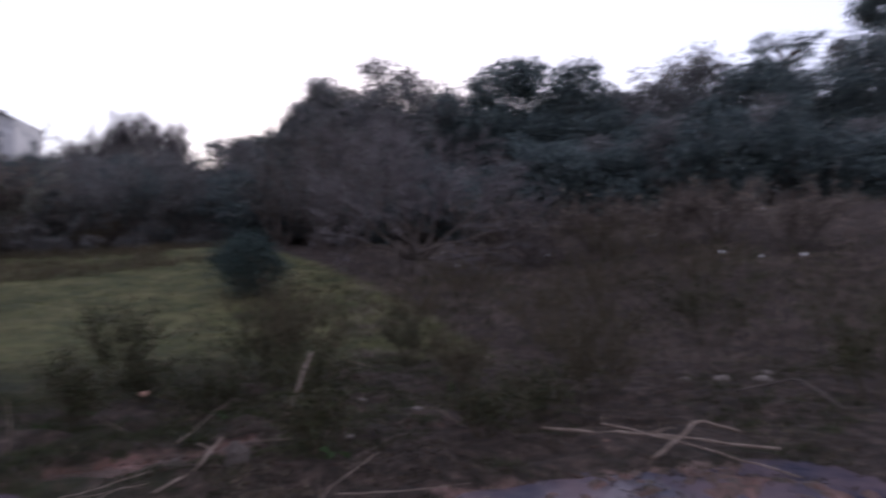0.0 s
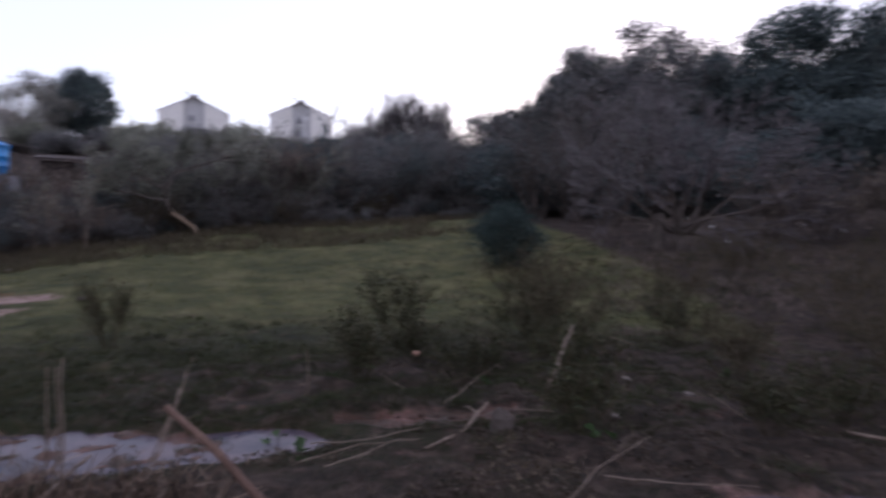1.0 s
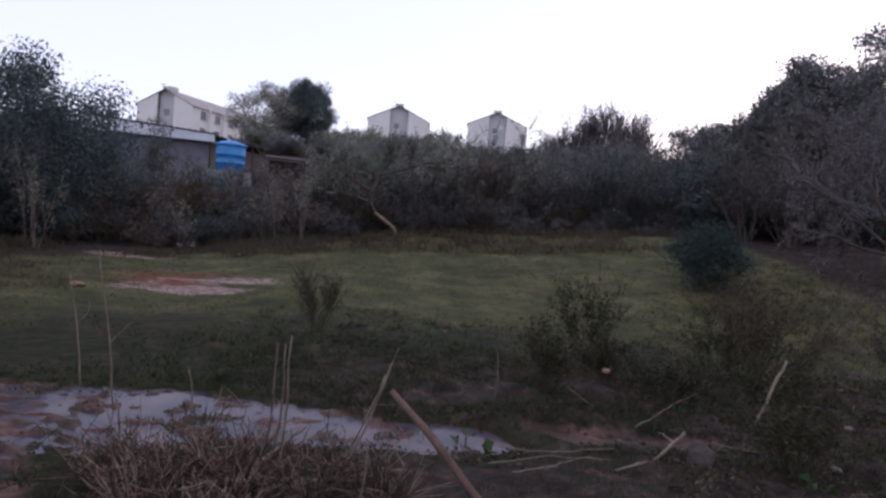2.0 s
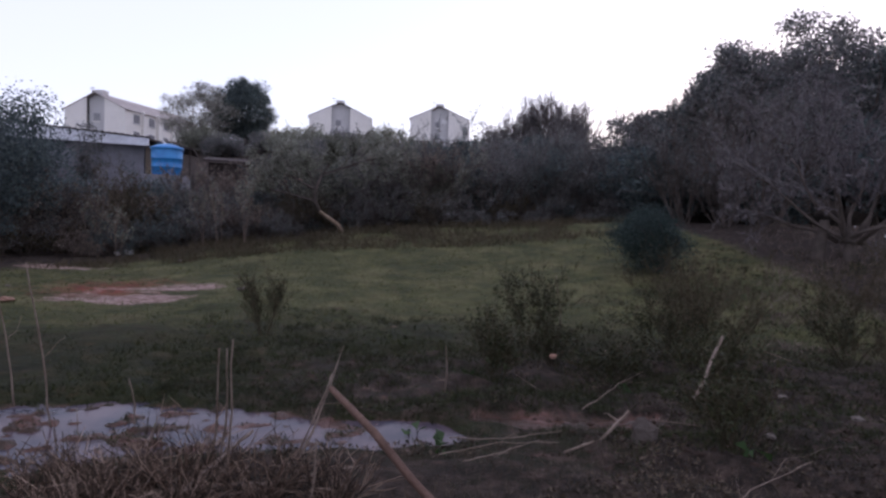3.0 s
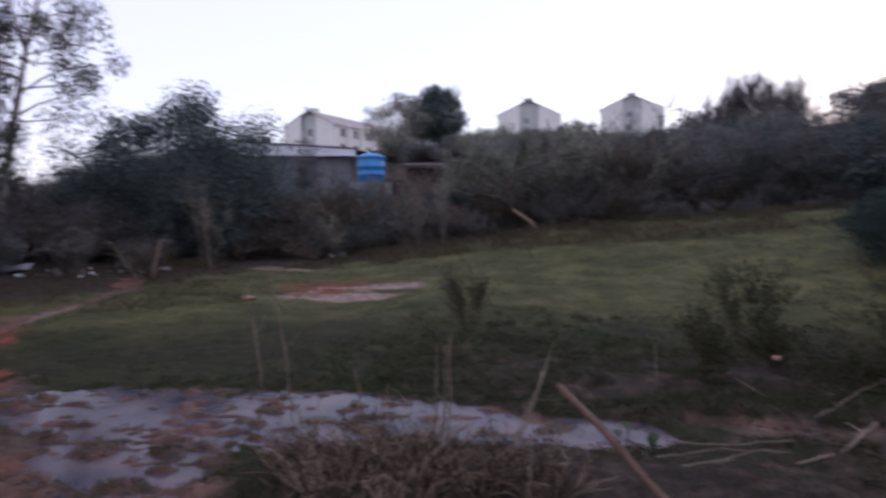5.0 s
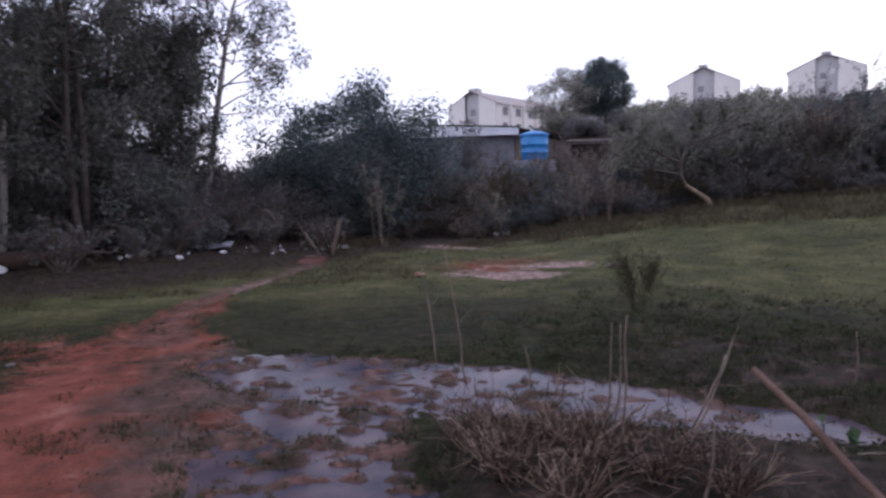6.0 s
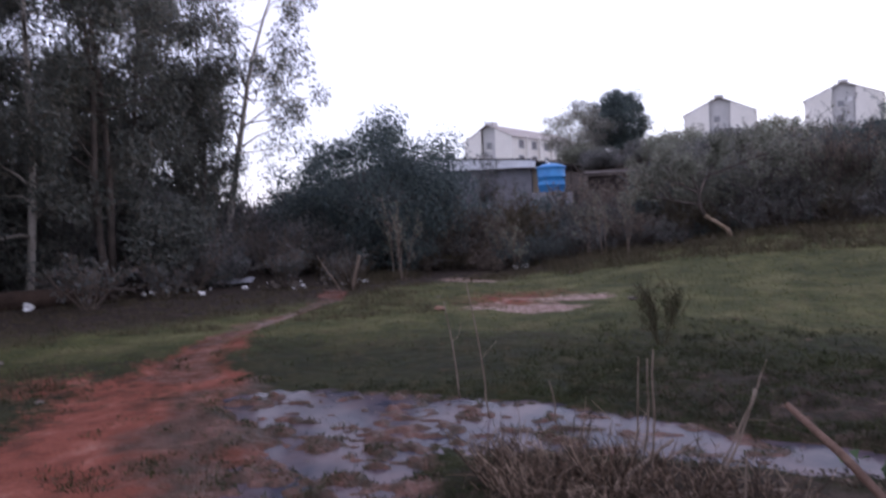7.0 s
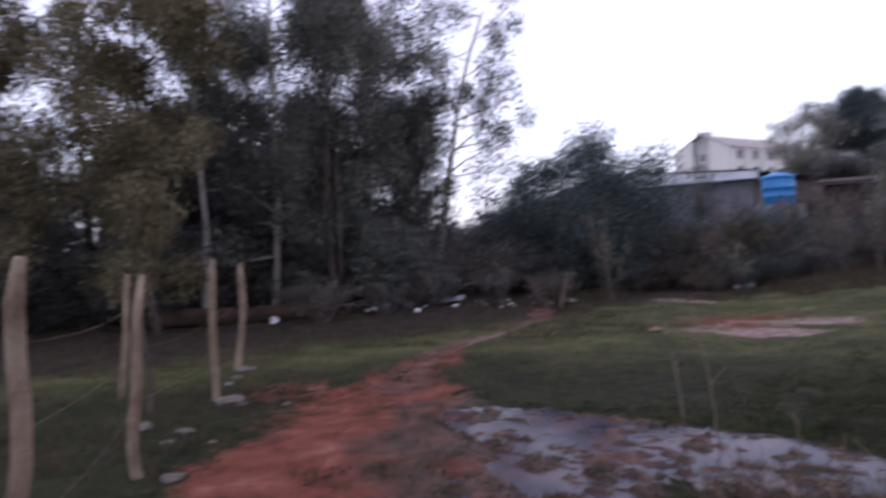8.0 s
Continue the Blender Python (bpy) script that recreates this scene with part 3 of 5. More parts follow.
def water_tank(x, y, z):
    ob = thing("water_tank", (x, y, z), "blue plastic water tank on a block plinth", "water tank")
    prof = [(0.0, 0.0), (0.70, 0.0), (0.72, 0.05), (0.73, 0.36), (0.76, 0.38), (0.76, 0.44), (0.735, 0.46), (0.745, 0.78), (0.775, 0.80), (0.775, 0.87), (0.75, 0.89), (0.76, 1.30)]
    lid = [(0.80, 1.29), (0.82, 1.33), (0.82, 1.38), (0.76, 1.42), (0.45, 1.54), (0.18, 1.60), (0.0, 1.61)]

    def lathe(p, n=36):
        g = Geo()
        a = np.arange(n) / n * 2 * np.pi
        v = np.concatenate([np.stack([r * np.cos(a), r * np.sin(a), np.full(n, h)], 1) for r, h in p])
        q = [(i * n + k, i * n + (k + 1) % n, (i + 1) * n + (k + 1) % n, (i + 1) * n + k) for i in range(len(p) - 1) for k in range(n)]
        return g.add(v, None, q)

    part("tank_body", lathe(prof), "blue", ob, "", True)
    part("lid", lathe(lid), "blue", ob, "domed blue lid", True)
    part("plinth", box(Geo(), (-0.85, -0.85, -1.6), (0.85, 0.85, -0.003)), "block", ob)


def hut():
    m, w = frame_of((-15.3, 39.0), (-11.6, 40.3))
    z0 = 2.6
    ob = thing("hut", (-15.3, 39.0, z0), "small tumbledown hut with dark sheet roof", "hut")
    ob.matrix_world = m @ Matrix.Translation((0, 0, z0))
    part("wall", box(Geo(), (0, 0.2, -1), (w * 0.68, 0.35, 1.9)), "dark_tin", ob)
    part("end_wall", box(Geo(), (w * 0.69, 0, -1), (w, 0.15, 1.8)), "ochre", ob, "pale ochre end wall")
    part("side_wall", box(Geo(), (w - 0.15, 0.16, -1), (w, 3, 1.8)), "ochre", ob)
    g = Geo()
    v = [(-0.3, -0.3, 1.95), (w + 0.3, -0.3, 1.9), (w + 0.3, 3.2, 2.3), (-0.3, 3.2, 2.35)]
    g.add(v + [(x, y, z + 0.1) for x, y, z in v], None, [(3, 2, 1, 0), (4, 5, 6, 7), (0, 1, 5, 4), (1, 2, 6, 5), (2, 3, 7, 6), (3, 0, 4, 7)])
    part("sheet_roof", g, "dark_tin", ob)


def rubble_heap(x, y):
    ob = thing("rubble_heap", on(x, y), "heap of broken clay tiles and boards", "rubble")
    for k in range(26):
        g = Geo()
        box(g, (-0.32, -0.2, -0.03), (0.32, 0.2, 0.03))
        o = part("roof_tile", g, "clay" if k % 3 else "pale_wood", ob)
        o.matrix_local = pose(rng.normal(0, 0.9), rng.normal(0, 0.5), 0.1 + abs(rng.normal(0, 0.5)), *rng.uniform(-40, 40, 3))


def far_cottage():
    m, w = frame_of((-22.6, 60.0), (-17.6, 61.2))
    ob = thing("cottage", (-22.6, 60.0, 5.0), "small white rendered cottage behind the trees", "house")
    ob.matrix_world = m @ Matrix.Translation((0, 0, 5.0))
    part("wall", box(Geo(), (0, 0, -1), (w, 4, 2.9)), "plaster", ob)
    part("roof", box(Geo(), (-0.3, -0.3, 2.903), (w + 0.3, 4.3, 3.05)), "tile", ob)
    part("window", box(Geo(), (1.2, -0.03, 1.2), (2.2, 0.05, 2.3)), "glass", ob)


shed_house()
far_cottage()
water_tank(-15.2, 33.4, 3.35)
hut()
rubble_heap(-9.9, 37.5)


# ---- trees and shrubs ----
def clumped(center, radii, clumps, per, size, inner=0.25, flat=1.0):
    """Leaf places: clumps set over an uneven crown, and a sparse filling."""
    d = rng.normal(0, 1, (clumps, 3))
    d /= np.linalg.norm(d, axis=1)[:, None]
    d[:, 2] = np.where(d[:, 2] < -0.92, -d[:, 2], d[:, 2])
    c = np.asarray(center) + d * np.asarray(radii) * rng.uniform(0.55, 1.0, (clumps, 1))
    ball = rng.normal(0, 1, (clumps, per, 3))
    ball *= 1.5 * rng.random((clumps, per, 1)) ** 0.45 / (np.linalg.norm(ball, axis=2, keepdims=True) + 1e-9)
    p = c[:, None] + ball * size * rng.uniform(0.6, 1.3, (clumps, 1, 1)) * np.array([1, 1, flat])
    n = int(clumps * per * inner)
    f = rng.normal(0, 1, (n, 3))
    f *= (rng.random(n) ** 0.4 / (np.linalg.norm(f, axis=1) + 1e-9))[:, None]
    return c, np.concatenate([p.reshape(-1, 3), np.asarray(center) + f * np.asarray(radii) * 0.85])


def broadleaf(x, y, top, rx, mat, label, low=0.3, leaf=0.3, clumps=45, per=90, name="tree", bark="bark", group="", clump=0.5, ry=None, trunk=0.16, aspect=0.55, flat=0.7):
    b = on(x, y, -0.1)
    ob = thing(name, b, label, "tree" if "tree" in name else "shrub", group)
    h = top - b[2]
    lo = low * h if low < 1 else low
    ctr, rad = np.array([0, 0, (h + lo) / 2]), np.array([rx, ry or rx, (h - lo) / 2])
    fine = 0.58 if leaf > 0.2 else 0.72
    c, p = clumped(ctr, rad - clump * 0.25, clumps, int(per * 0.78 / fine ** 1.7), clump, flat=flat)
    p = p[p[:, 2] > 0.05]
    g = Geo()
    knee = np.array([rng.normal(0, 0.2), rng.normal(0, 0.2), max(lo, 0.25 * h)])
    tube(g, np.concatenate([bend((0, 0, 0), knee, 5, 0.05)]), np.linspace(trunk * 1.3, trunk, 5), 8, 0.1)
    for k in rng.choice(len(c), min(len(c), 14), replace=False):
        tube(g, bend(knee * rng.uniform(0.75, 1.0), c[k], 5, 0.07), np.linspace(trunk * 0.55, trunk * 0.12, 5), 5)
    part("trunk", g, bark, ob, "", True)
    part("crown", leaves(Geo(), p, leaf * fine, aspect), mat, ob)
    return ob


def branching(a, b, w, levels, up=0.25):
    """Branches of branches: each level (count, length ratio, spread) grows from the one before."""
    rows = [(a, b, w, w * 0.6)]
    for k, ratio, spread in levels:
        a, b, w0, w1 = rows[-1]
        n = len(a)
        i = np.repeat(np.arange(n), k)
        s = rng.uniform(0.3, 1.0, n * k)[:, None]
        d = (b - a)[i]
        L = np.linalg.norm(d, axis=1)[:, None]
        o = a[i] + d * s
        e = d / (L + 1e-9) + rng.normal(0, spread, (n * k, 3)) + [0, 0, up]
        e /= np.linalg.norm(e, axis=1)[:, None]
        w = (w0[i] * (1 - s[:, 0]) + w1[i] * s[:, 0]) * 0.6
        rows.append((o, o + e * L * ratio * rng.uniform(0.6, 1.3, (n * k, 1)), w, w * 0.5))
    return rows


def stemmed(x, y, height, radius, stems, mat, label, name="shrub", category="shrub", levels=((6, 0.5, 0.45), (6, 0.5, 0.5)), w=0.012, leafmat=None, leafn=0, leaf=0.08, group="", up=0.25, minw=0.002, upright=0.0):
    """A plant of many stems from one foot, with branches, twigs and, where asked for, leaves."""
    b = on(x, y, -0.03)
    ob = thing(name, b, label, category, group)
    ang = rng.uniform(0, 2 * np.pi, stems)
    lean = np.sqrt(rng.random(stems)) * radius * (1 - upright)
    tip = np.stack([np.cos(ang) * lean, np.sin(ang) * lean, height * rng.uniform(0.55, 0.95, stems)], 1)
    foot = tip * [0.15, 0.15, 0] + rng.normal(0, 0.05 * radius, (stems, 3)) * [1, 1, 0]
    rows = branching(foot, tip, np.full(stems, w), levels, up)
    g = Geo()
    for k, (a, c, w0, w1) in enumerate(rows):
        j = min(7, stems - 2) if k == 0 else 0
        twigs(g, a[j:], c[j:], np.maximum(w0[j:], minw), np.maximum(w1[j:], minw * 0.6))
        for i in range(j):
            part("stem", tube(Geo(), bend(a[i], c[i], 5, 0.03), np.maximum(np.linspace(w0[i], w1[i], 5), minw), 5), mat, ob)
    part("brushwood", g, mat, ob)
    if leafn:
        a, c = rows[-1][0], rows[-1][1]
        i = rng.integers(0, len(a), leafn)
        p = a[i] + (c - a)[i] * rng.random((leafn, 1))
        part("foliage", leaves(Geo(), p + rng.normal(0, leaf * 0.5, p.shape), leaf, 0.5), leafmat, ob)
    return ob


def gum_tree(x, y, top, spread, label, trunks=1, low=0.25, mat="gum_leaf", clumps=34, per=150, lean=(0, 0), r=0.10, leaf=0.135, size=0.50, bark="pale_bark"):
    """A eucalyptus: pale trunk, rising limbs, hanging clumps of narrow leaves with gaps between."""
    b = on(x, y, -0.1)
    ob = thing("eucalyptus_tree", b, label, "tree", "gum trees by the stream")
    h = top - b[2]
    wood, pts = Geo(), []
    for k in range(trunks):
        off = np.array([rng.normal(0, 0.25), rng.normal(0, 0.25), 0]) * (trunks > 1)
        end = np.array([lean[0] + off[0] * 3, lean[1] + off[1] * 3, h * rng.uniform(0.88, 0.97)])
        line = bend(off, end, 10, 0.018)
        tube(wood, line, np.linspace(r, r * 0.18, 10), 8, 0.06)
        for j in range(clumps // trunks):
            s = rng.uniform(low, 1.0)
            o = line[0] + (line[-1] - line[0]) * s
            i = min(int(s * 9), 8)
            o = line[i] + (line[i + 1] - line[i]) * (s * 9 - i)
            a = rng.uniform(0, 2 * np.pi)
            reach = spread * rng.uniform(0.25, 1.0) * (0.5 + 1.1 * math.sin(math.pi * min(1, 0.12 + 0.8 * (s - low) / (1.001 - low))))
            e = o + np.array([math.cos(a) * reach, math.sin(a) * reach, reach * rng.uniform(0.1, 0.7)])
            tube(wood, bend(o, e, 5, 0.06, 0.05), np.linspace(max(0.018, r * 0.4 * (1.1 - s)), 0.012, 5), 5)
            for q in (0.7, 1.0):
                c = o + (e - o) * q
                n = int(per * 2.3)
                d = rng.normal(0, 1, (n, 3))
                d *= size * 1.15 * rng.random((n, 1)) ** 0.5 / (np.linalg.norm(d, axis=1)[:, None] + 1e-9) * rng.uniform(0.7, 1.25)
                d[:, 2] *= 1.2
                pts.append(c + d)
    p = np.concatenate(pts)
    part("trunk", wood, bark, ob, "pale peeling trunk" if bark == "pale_bark" else "grey-brown trunk", True)
    part("crown", leaves(Geo(), p[p[:, 2] > 0.3], leaf, 0.38, 0.9), mat, ob)
    return ob


# the wood on the rise
WOOD = "trees of the dark wood"
for x, y, top, rx, mat in ((12.0, 41, 8.0, 2.2, "wood_leaf"), (14.1, 35.4, 11.2, 2.8, "wood_leaf"), (16.6, 31.5, 11.9, 3.7, "wood_leaf"),
                           (20.0, 31.0, 11.4, 3.2, "dark_leaf"), (22.2, 28.8, 12.3, 3.0, "dark_leaf"), (25.0, 26.6, 11.9, 2.8, "dark_leaf"), (27.5, 27.5, 11.0, 2.8, "wood_leaf"),
                           (30.2, 26.4, 11.9, 3.2, "wood_leaf"), (33.4, 25.0, 13.6, 3.2, "wood_leaf"), (33.0, 20.5, 11.9, 3.3, "dark_leaf"), (34.5, 15.5, 12.4, 3.6, "dark_leaf"), (38, 19, 13.2, 3.4, "wood_leaf"),
                           (35.5, 11.0, 13.0, 3.6, "dark_leaf"), (34.0, 6.0, 13.0, 3.8, "wood_leaf")):
    broadleaf(x, y, top, rx, mat, "dense dark evergreen tree at the wood's edge", 0.1, 0.33, 90, 80, group=WOOD, clump=0.62)
broadleaf(36.5, 22.0, 14.3, 2.3, "dark_leaf", "flat-topped pine standing above the wood", 0.8, 0.22, 16, 70, "pine_tree", group=WOOD, clump=0.4, flat=0.5)
broadleaf(38.9, 17.2, 16.5, 1.9, "dark_leaf", "tall pine with a ragged crown", 0.68, 0.3, 34, 90, "pine_tree", group=WOOD, clump=0.5)
for bb, top, rx, mat in ((15.2, 7.7, 1.6, "wood_leaf"), (17.3, 8.4, 1.8, "dark_leaf"), (19.2, 9.9, 1.8, "wood_leaf"), (21.3, 11.0, 2.1, "dark_leaf")):
    x, y = polar(bb, 38)
    broadleaf(x, y, top, rx, mat, "dense tree at the low end of the wood", 0.08, 0.3, 50, 80, group=WOOD, clump=0.55)
for bb, top, rx in ((21, 9.8, 3.6), (26, 11.2, 4.0), (31, 11.4, 4.0), (36, 11.0, 4.0), (41, 11.2, 4.0), (46, 11.4, 4.0), (52, 11.6, 4.2)):
    x, y = polar(bb, 43)
    broadleaf(x, y, top, rx, "dark_leaf", "shaded tree deep in the wood", 0.1, 0.5, 60, 60, group=WOOD, clump=0.9)
for k in range(26):
    bb = 14 + 54 * (k + rng.uniform(-0.4, 0.4)) / 26
    x, y = polar(bb, rng.uniform(26, 31))
    broadleaf(x, y, on(x, y)[2] + rng.uniform(2.4, 4.8), rng.uniform(1.4, 2.2), ("wood_leaf", "dark_leaf", "dark_leaf")[k % 3], "shady undergrowth bush below the trees", 0.06, 0.28, 28, 85, "bush", group="undergrowth of the wood", clump=0.45, trunk=0.06)

# the belt below the houses
TONES = {"brush": "brown half-bare", "twig": "grey leafless", "wood_leaf": "dull green", "hazy_grey_leaf": "grey-green", "dark_leaf": "dark green", "sedge": "olive-brown"}
for k in range(58):
    bb = -45 + 60 * (k + rng.uniform(-0.6, 0.6)) / 58
    d = np.interp(bb, [-44, -30, -20, 0, 14], [24.5, 24.5, 25.5, 27.5, 28.5]) + rng.choice([0.0, 1.2, 2.6]) + rng.uniform(-0.7, 0.7)
    x, y = polar(bb, d)
    tone = rng.choice(["brush", "wood_leaf", "twig", "sedge", "dark_leaf"] if bb < -14 else ["hazy_grey_leaf", "wood_leaf", "brush", "dark_leaf", "hazy_grey_leaf"] if bb < -2 else ["dark_leaf", "wood_leaf", "dark_leaf", "brush"])
    h = rng.uniform(0.7, 2.7) + 0.5 * (bb > -16) - 0.3 * (d < 26)
    stemmed(x, y, h, rng.uniform(0.5, 0.75) * h + 0.3, 13, "bark", TONES[tone] + " thicket shrub at the meadow's edge", levels=((5, 0.5, 0.45), (5, 0.55, 0.6)), w=0.02, group="thicket", minw=0.007, leafmat=tone, leafn=int(1900 * h), leaf=0.082)
for k in range(40):
    bb = -46 + 60 * (k + rng.uniform(-0.5, 0.5)) / 40
    d = np.interp(bb, [-44, -30, -20, 0, 14], [23.2, 23.4, 24.4, 26.4, 27.4]) + rng.uniform(-0.6, 0.9)
    x, y = polar(bb, d)
    tone = rng.choice(["brush", "sedge", "wood_leaf", "dark_leaf"] if bb < -14 else ["wood_leaf", "sedge", "dark_leaf"])
    h = rng.uniform(0.35, 1.1)
    stemmed(x, y, h, 0.7 * h + 0.3, 10, "bark", TONES[tone] + " low bramble in front of the thicket", "bramble", "shrub", ((5, 0.6, 0.6), (4, 0.55, 0.7)), 0.012, tone, 1500, 0.075, "brambles", 0.1, 0.005)
for k in range(26):
    bb = -42 + 55 * (k + rng.uniform(-0.5, 0.5)) / 26
    x, y = polar(bb, rng.uniform(27.5, 33))
    top = np.interp(bb, [-40, -22, -18, -8, 4, 12], [2.6, 2.6, 3.0, 3.7, 4.4, 5.0])
    tone = ("wood_leaf", "brush", "dark_leaf")[k % 3] if bb < -16 else ("wood_leaf", "hazy_grey_leaf", "hazy_grey_leaf", "dark_leaf")[k % 4] if bb < -3 else ("dark_leaf", "wood_leaf", "dark_leaf")[k % 3]
    broadleaf(x, y, top + rng.uniform(-1.2, 0.5), rng.uniform(0.9, 1.9), tone, TONES[tone] + " rounded bush in the thicket", 0.04, 0.24, 24, 75, "bush", group="thicket", clump=0.5, trunk=0.05)
# the paler leaf tones on these back trees also stand in for haze
for px, d, top, rx, mat in ((-13.2, 45, 7.2, 2.3, "hazy_grey_leaf"), (-10.5, 46, 7.3, 2.0, "wood_leaf"), (-7.3, 48, 7.9, 2.2, "hazy_grey_leaf"), (-4.3, 49, 7.3, 2.0, "hazy_grey_leaf"), (-2.2, 47, 6.6, 2.0, "dark_leaf"), (-0.2, 46, 7.0, 1.9, "dark_leaf"), (1.8, 47, 6.4, 2.0, "hazy_grey_leaf"),
                            (-11.8, 40, 6.0, 2.0, "wood_leaf"), (-8.6, 41, 6.1, 2.0, "hazy_grey_leaf"), (-5.4, 40, 5.9, 2.0, "wood_leaf"), (3.0, 41, 6.4, 2.2, "wood_leaf"), (5.4, 43, 6.8, 2.2, "dark_leaf"), (8.2, 44, 7.4, 2.2, "wood_leaf"), (10.6, 46, 6.3, 2.2, "wood_leaf"), (13.2, 44, 6.5, 2.0, "dark_leaf")):
    x, y = polar(px, d)
    broadleaf(x, y, top, rx, mat, "small tree on the overgrown slope", 0.1, 0.28, 46, 85, group="slope trees", clump=0.5)
for bb, top, rx in ((2.0, 7.4, 1.3), (3.4, 8.2, 1.3), (4.8, 9.2, 1.5), (6.3, 9.9, 1.6), (7.8, 9.6, 1.5), (9.0, 9.0, 1.2), (10.2, 6.9, 1.2)):
    x, y = polar(bb, 56)
    broadleaf(x, y, top - 1.1, rx, "wood_leaf", "dense scrub tree on the skyline", 0.05, 0.27, 30, 70, group="slope trees", clump=0.45)
for bb, top in ((1.6, 8.4), (2.2, 9.0), (2.6, 9.2), (9.8, 10.0), (2.9, 9.4), (3.6, 9.8), (4.2, 10.3), (4.8, 10.6), (5.3, 11.0), (5.9, 11.4), (6.4, 11.5), (7.0, 10.8), (7.6, 10.6), (8.2, 10.5), (8.8, 11.0), (9.3, 10.6), (12.4, 10.6)):
    x, y = polar(bb, 55)
    stemmed(x, y, top - 0.3 - on(x, y)[2], 1.3 if bb < 12 else 0.4, 10 if bb < 12 else 3, "twig", "thin half-bare tree against the sky", "slender_tree", "tree", ((7, 0.45, 0.42), (5, 0.5, 0.5)), 0.035, "wood_leaf", 380 if bb < 12 else 70, 0.13, "slender trees on the skyline", 0.25, 0.016, 0.1)
broadleaf(-19.3, 56.8, 13.0, 3.1, "dark_leaf", "dark rounded evergreen tree behind the hut", 0.03, 0.28, 110, 130, clump=0.6)
broadleaf(-21.9, 53.5, 11.9, 3.1, "pale_leaf", "pale thin-leaved tree beside the house", 0.05, 0.22, 75, 95, bark="pale_bark", clump=0.5)
for x, y, top, rx, mat in ((-21.0, 52.0, 8.0, 2.0, "hazy_grey_leaf"), (-16.2, 54.0, 8.2, 2.0, "wood_leaf"), (-18.6, 50.5, 7.4, 1.9, "wood_leaf"), (-13.6, 50.0, 8.0, 2.0, "hazy_grey_leaf")):
    broadleaf(x, y, top, rx, mat, "scrubby bush on the slope behind the hut", 0.05, 0.28, 32, 75, "bush", group="slope bushes", clump=0.45)
broadleaf(-20.6, 31.2, 4.7, 1.1, "dark_leaf", "dark bush in front of the house wall", 0.05, 0.2, 26, 70, "bush", clump=0.35, trunk=0.05)
broadleaf(-18.9, 32.5, 5.9, 0.95, "wood_leaf", "bush growing against the house wall", 0.1, 0.22, 18, 60, "bush", clump=0.3, trunk=0.05)
broadleaf(-15.8, 18.9, 5.85, 3.9, "dark_leaf", "large dark rounded evergreen bush by the meadow", 0.03, 0.16, 135, 205, "bush", clump=0.62, trunk=0.12)
broadleaf(-18.6, 17.6, 3.6, 2.2, "wood_leaf", "lower side bush beside the large evergreen", 0.03, 0.15, 50, 200, "bush", clump=0.45, trunk=0.07)

broadleaf(-14.1, 17.4, 2.1, 1.5, "dark_leaf", "low dark bush in front of the evergreen", 0.03, 0.15, 34, 130, "bush", clump=0.36, trunk=0.05)
broadleaf(-16.6, 16.3, 2.3, 1.6, "wood_leaf", "low dull bush in front of the evergreen", 0.03, 0.15, 34, 130, "bush", clump=0.36, trunk=0.05)


def crooked_tree():
    x, y = -4.2, 23.5
    b = on(x, y, -0.05)
    ob = thing("crooked_tree", b, "crooked tree with a pale bent trunk", "tree")
    g = Geo()
    line = np.array([(0, 0, 0), (-0.12, 0, 0.3), (-0.45, -0.05, 0.55), (-0.82, -0.1, 0.8), (-0.98, -0.1, 1.15), (-0.98, -0.1, 1.55), (-0.75, -0.1, 2.1)])
    tube(g, line[:5], [0.085, 0.075, 0.07, 0.066, 0.055], 8, 0.08)
    part("trunk", g, "post", ob, "pale bent lower trunk", True)
    part("upper_trunk", tube(Geo(), line[3:] - [0, 0, 0.02], [0.082, 0.07, 0.06, 0.05], 7, 0.08), "bark", ob, "dark upper trunk", True)
    roots_a = np.array([line[-1], line[-2], line[-3], line[-1], line[-2]])
    roots_b = roots_a + [(0.5, 0.2, 0.8), (-1.4, 0.3, 0.7), (-1.7, -0.3, 0.4), (1.9, -0.2, 0.6), (-0.4, 0.2, 0.9)]
    rows = branching(roots_a, roots_b, np.full(5, 0.045), ((7, 0.55, 0.5), (7, 0.5, 0.5), (5, 0.5, 0.5)))
    g = Geo()
    for a, c, w0, w1 in rows:
        twigs(g, a, c, np.maximum(w0, 0.007), np.maximum(w1, 0.005))
    part("branchwork", g, "bark", ob)
    a, c = rows[-1][0], rows[-1][1]
    i = rng.integers(0, len(a), 7000)
    part("crown", leaves(Geo(), a[i] + (c - a)[i] * rng.random((7000, 1)), 0.11, 0.5), "hazy_grey_leaf", ob)


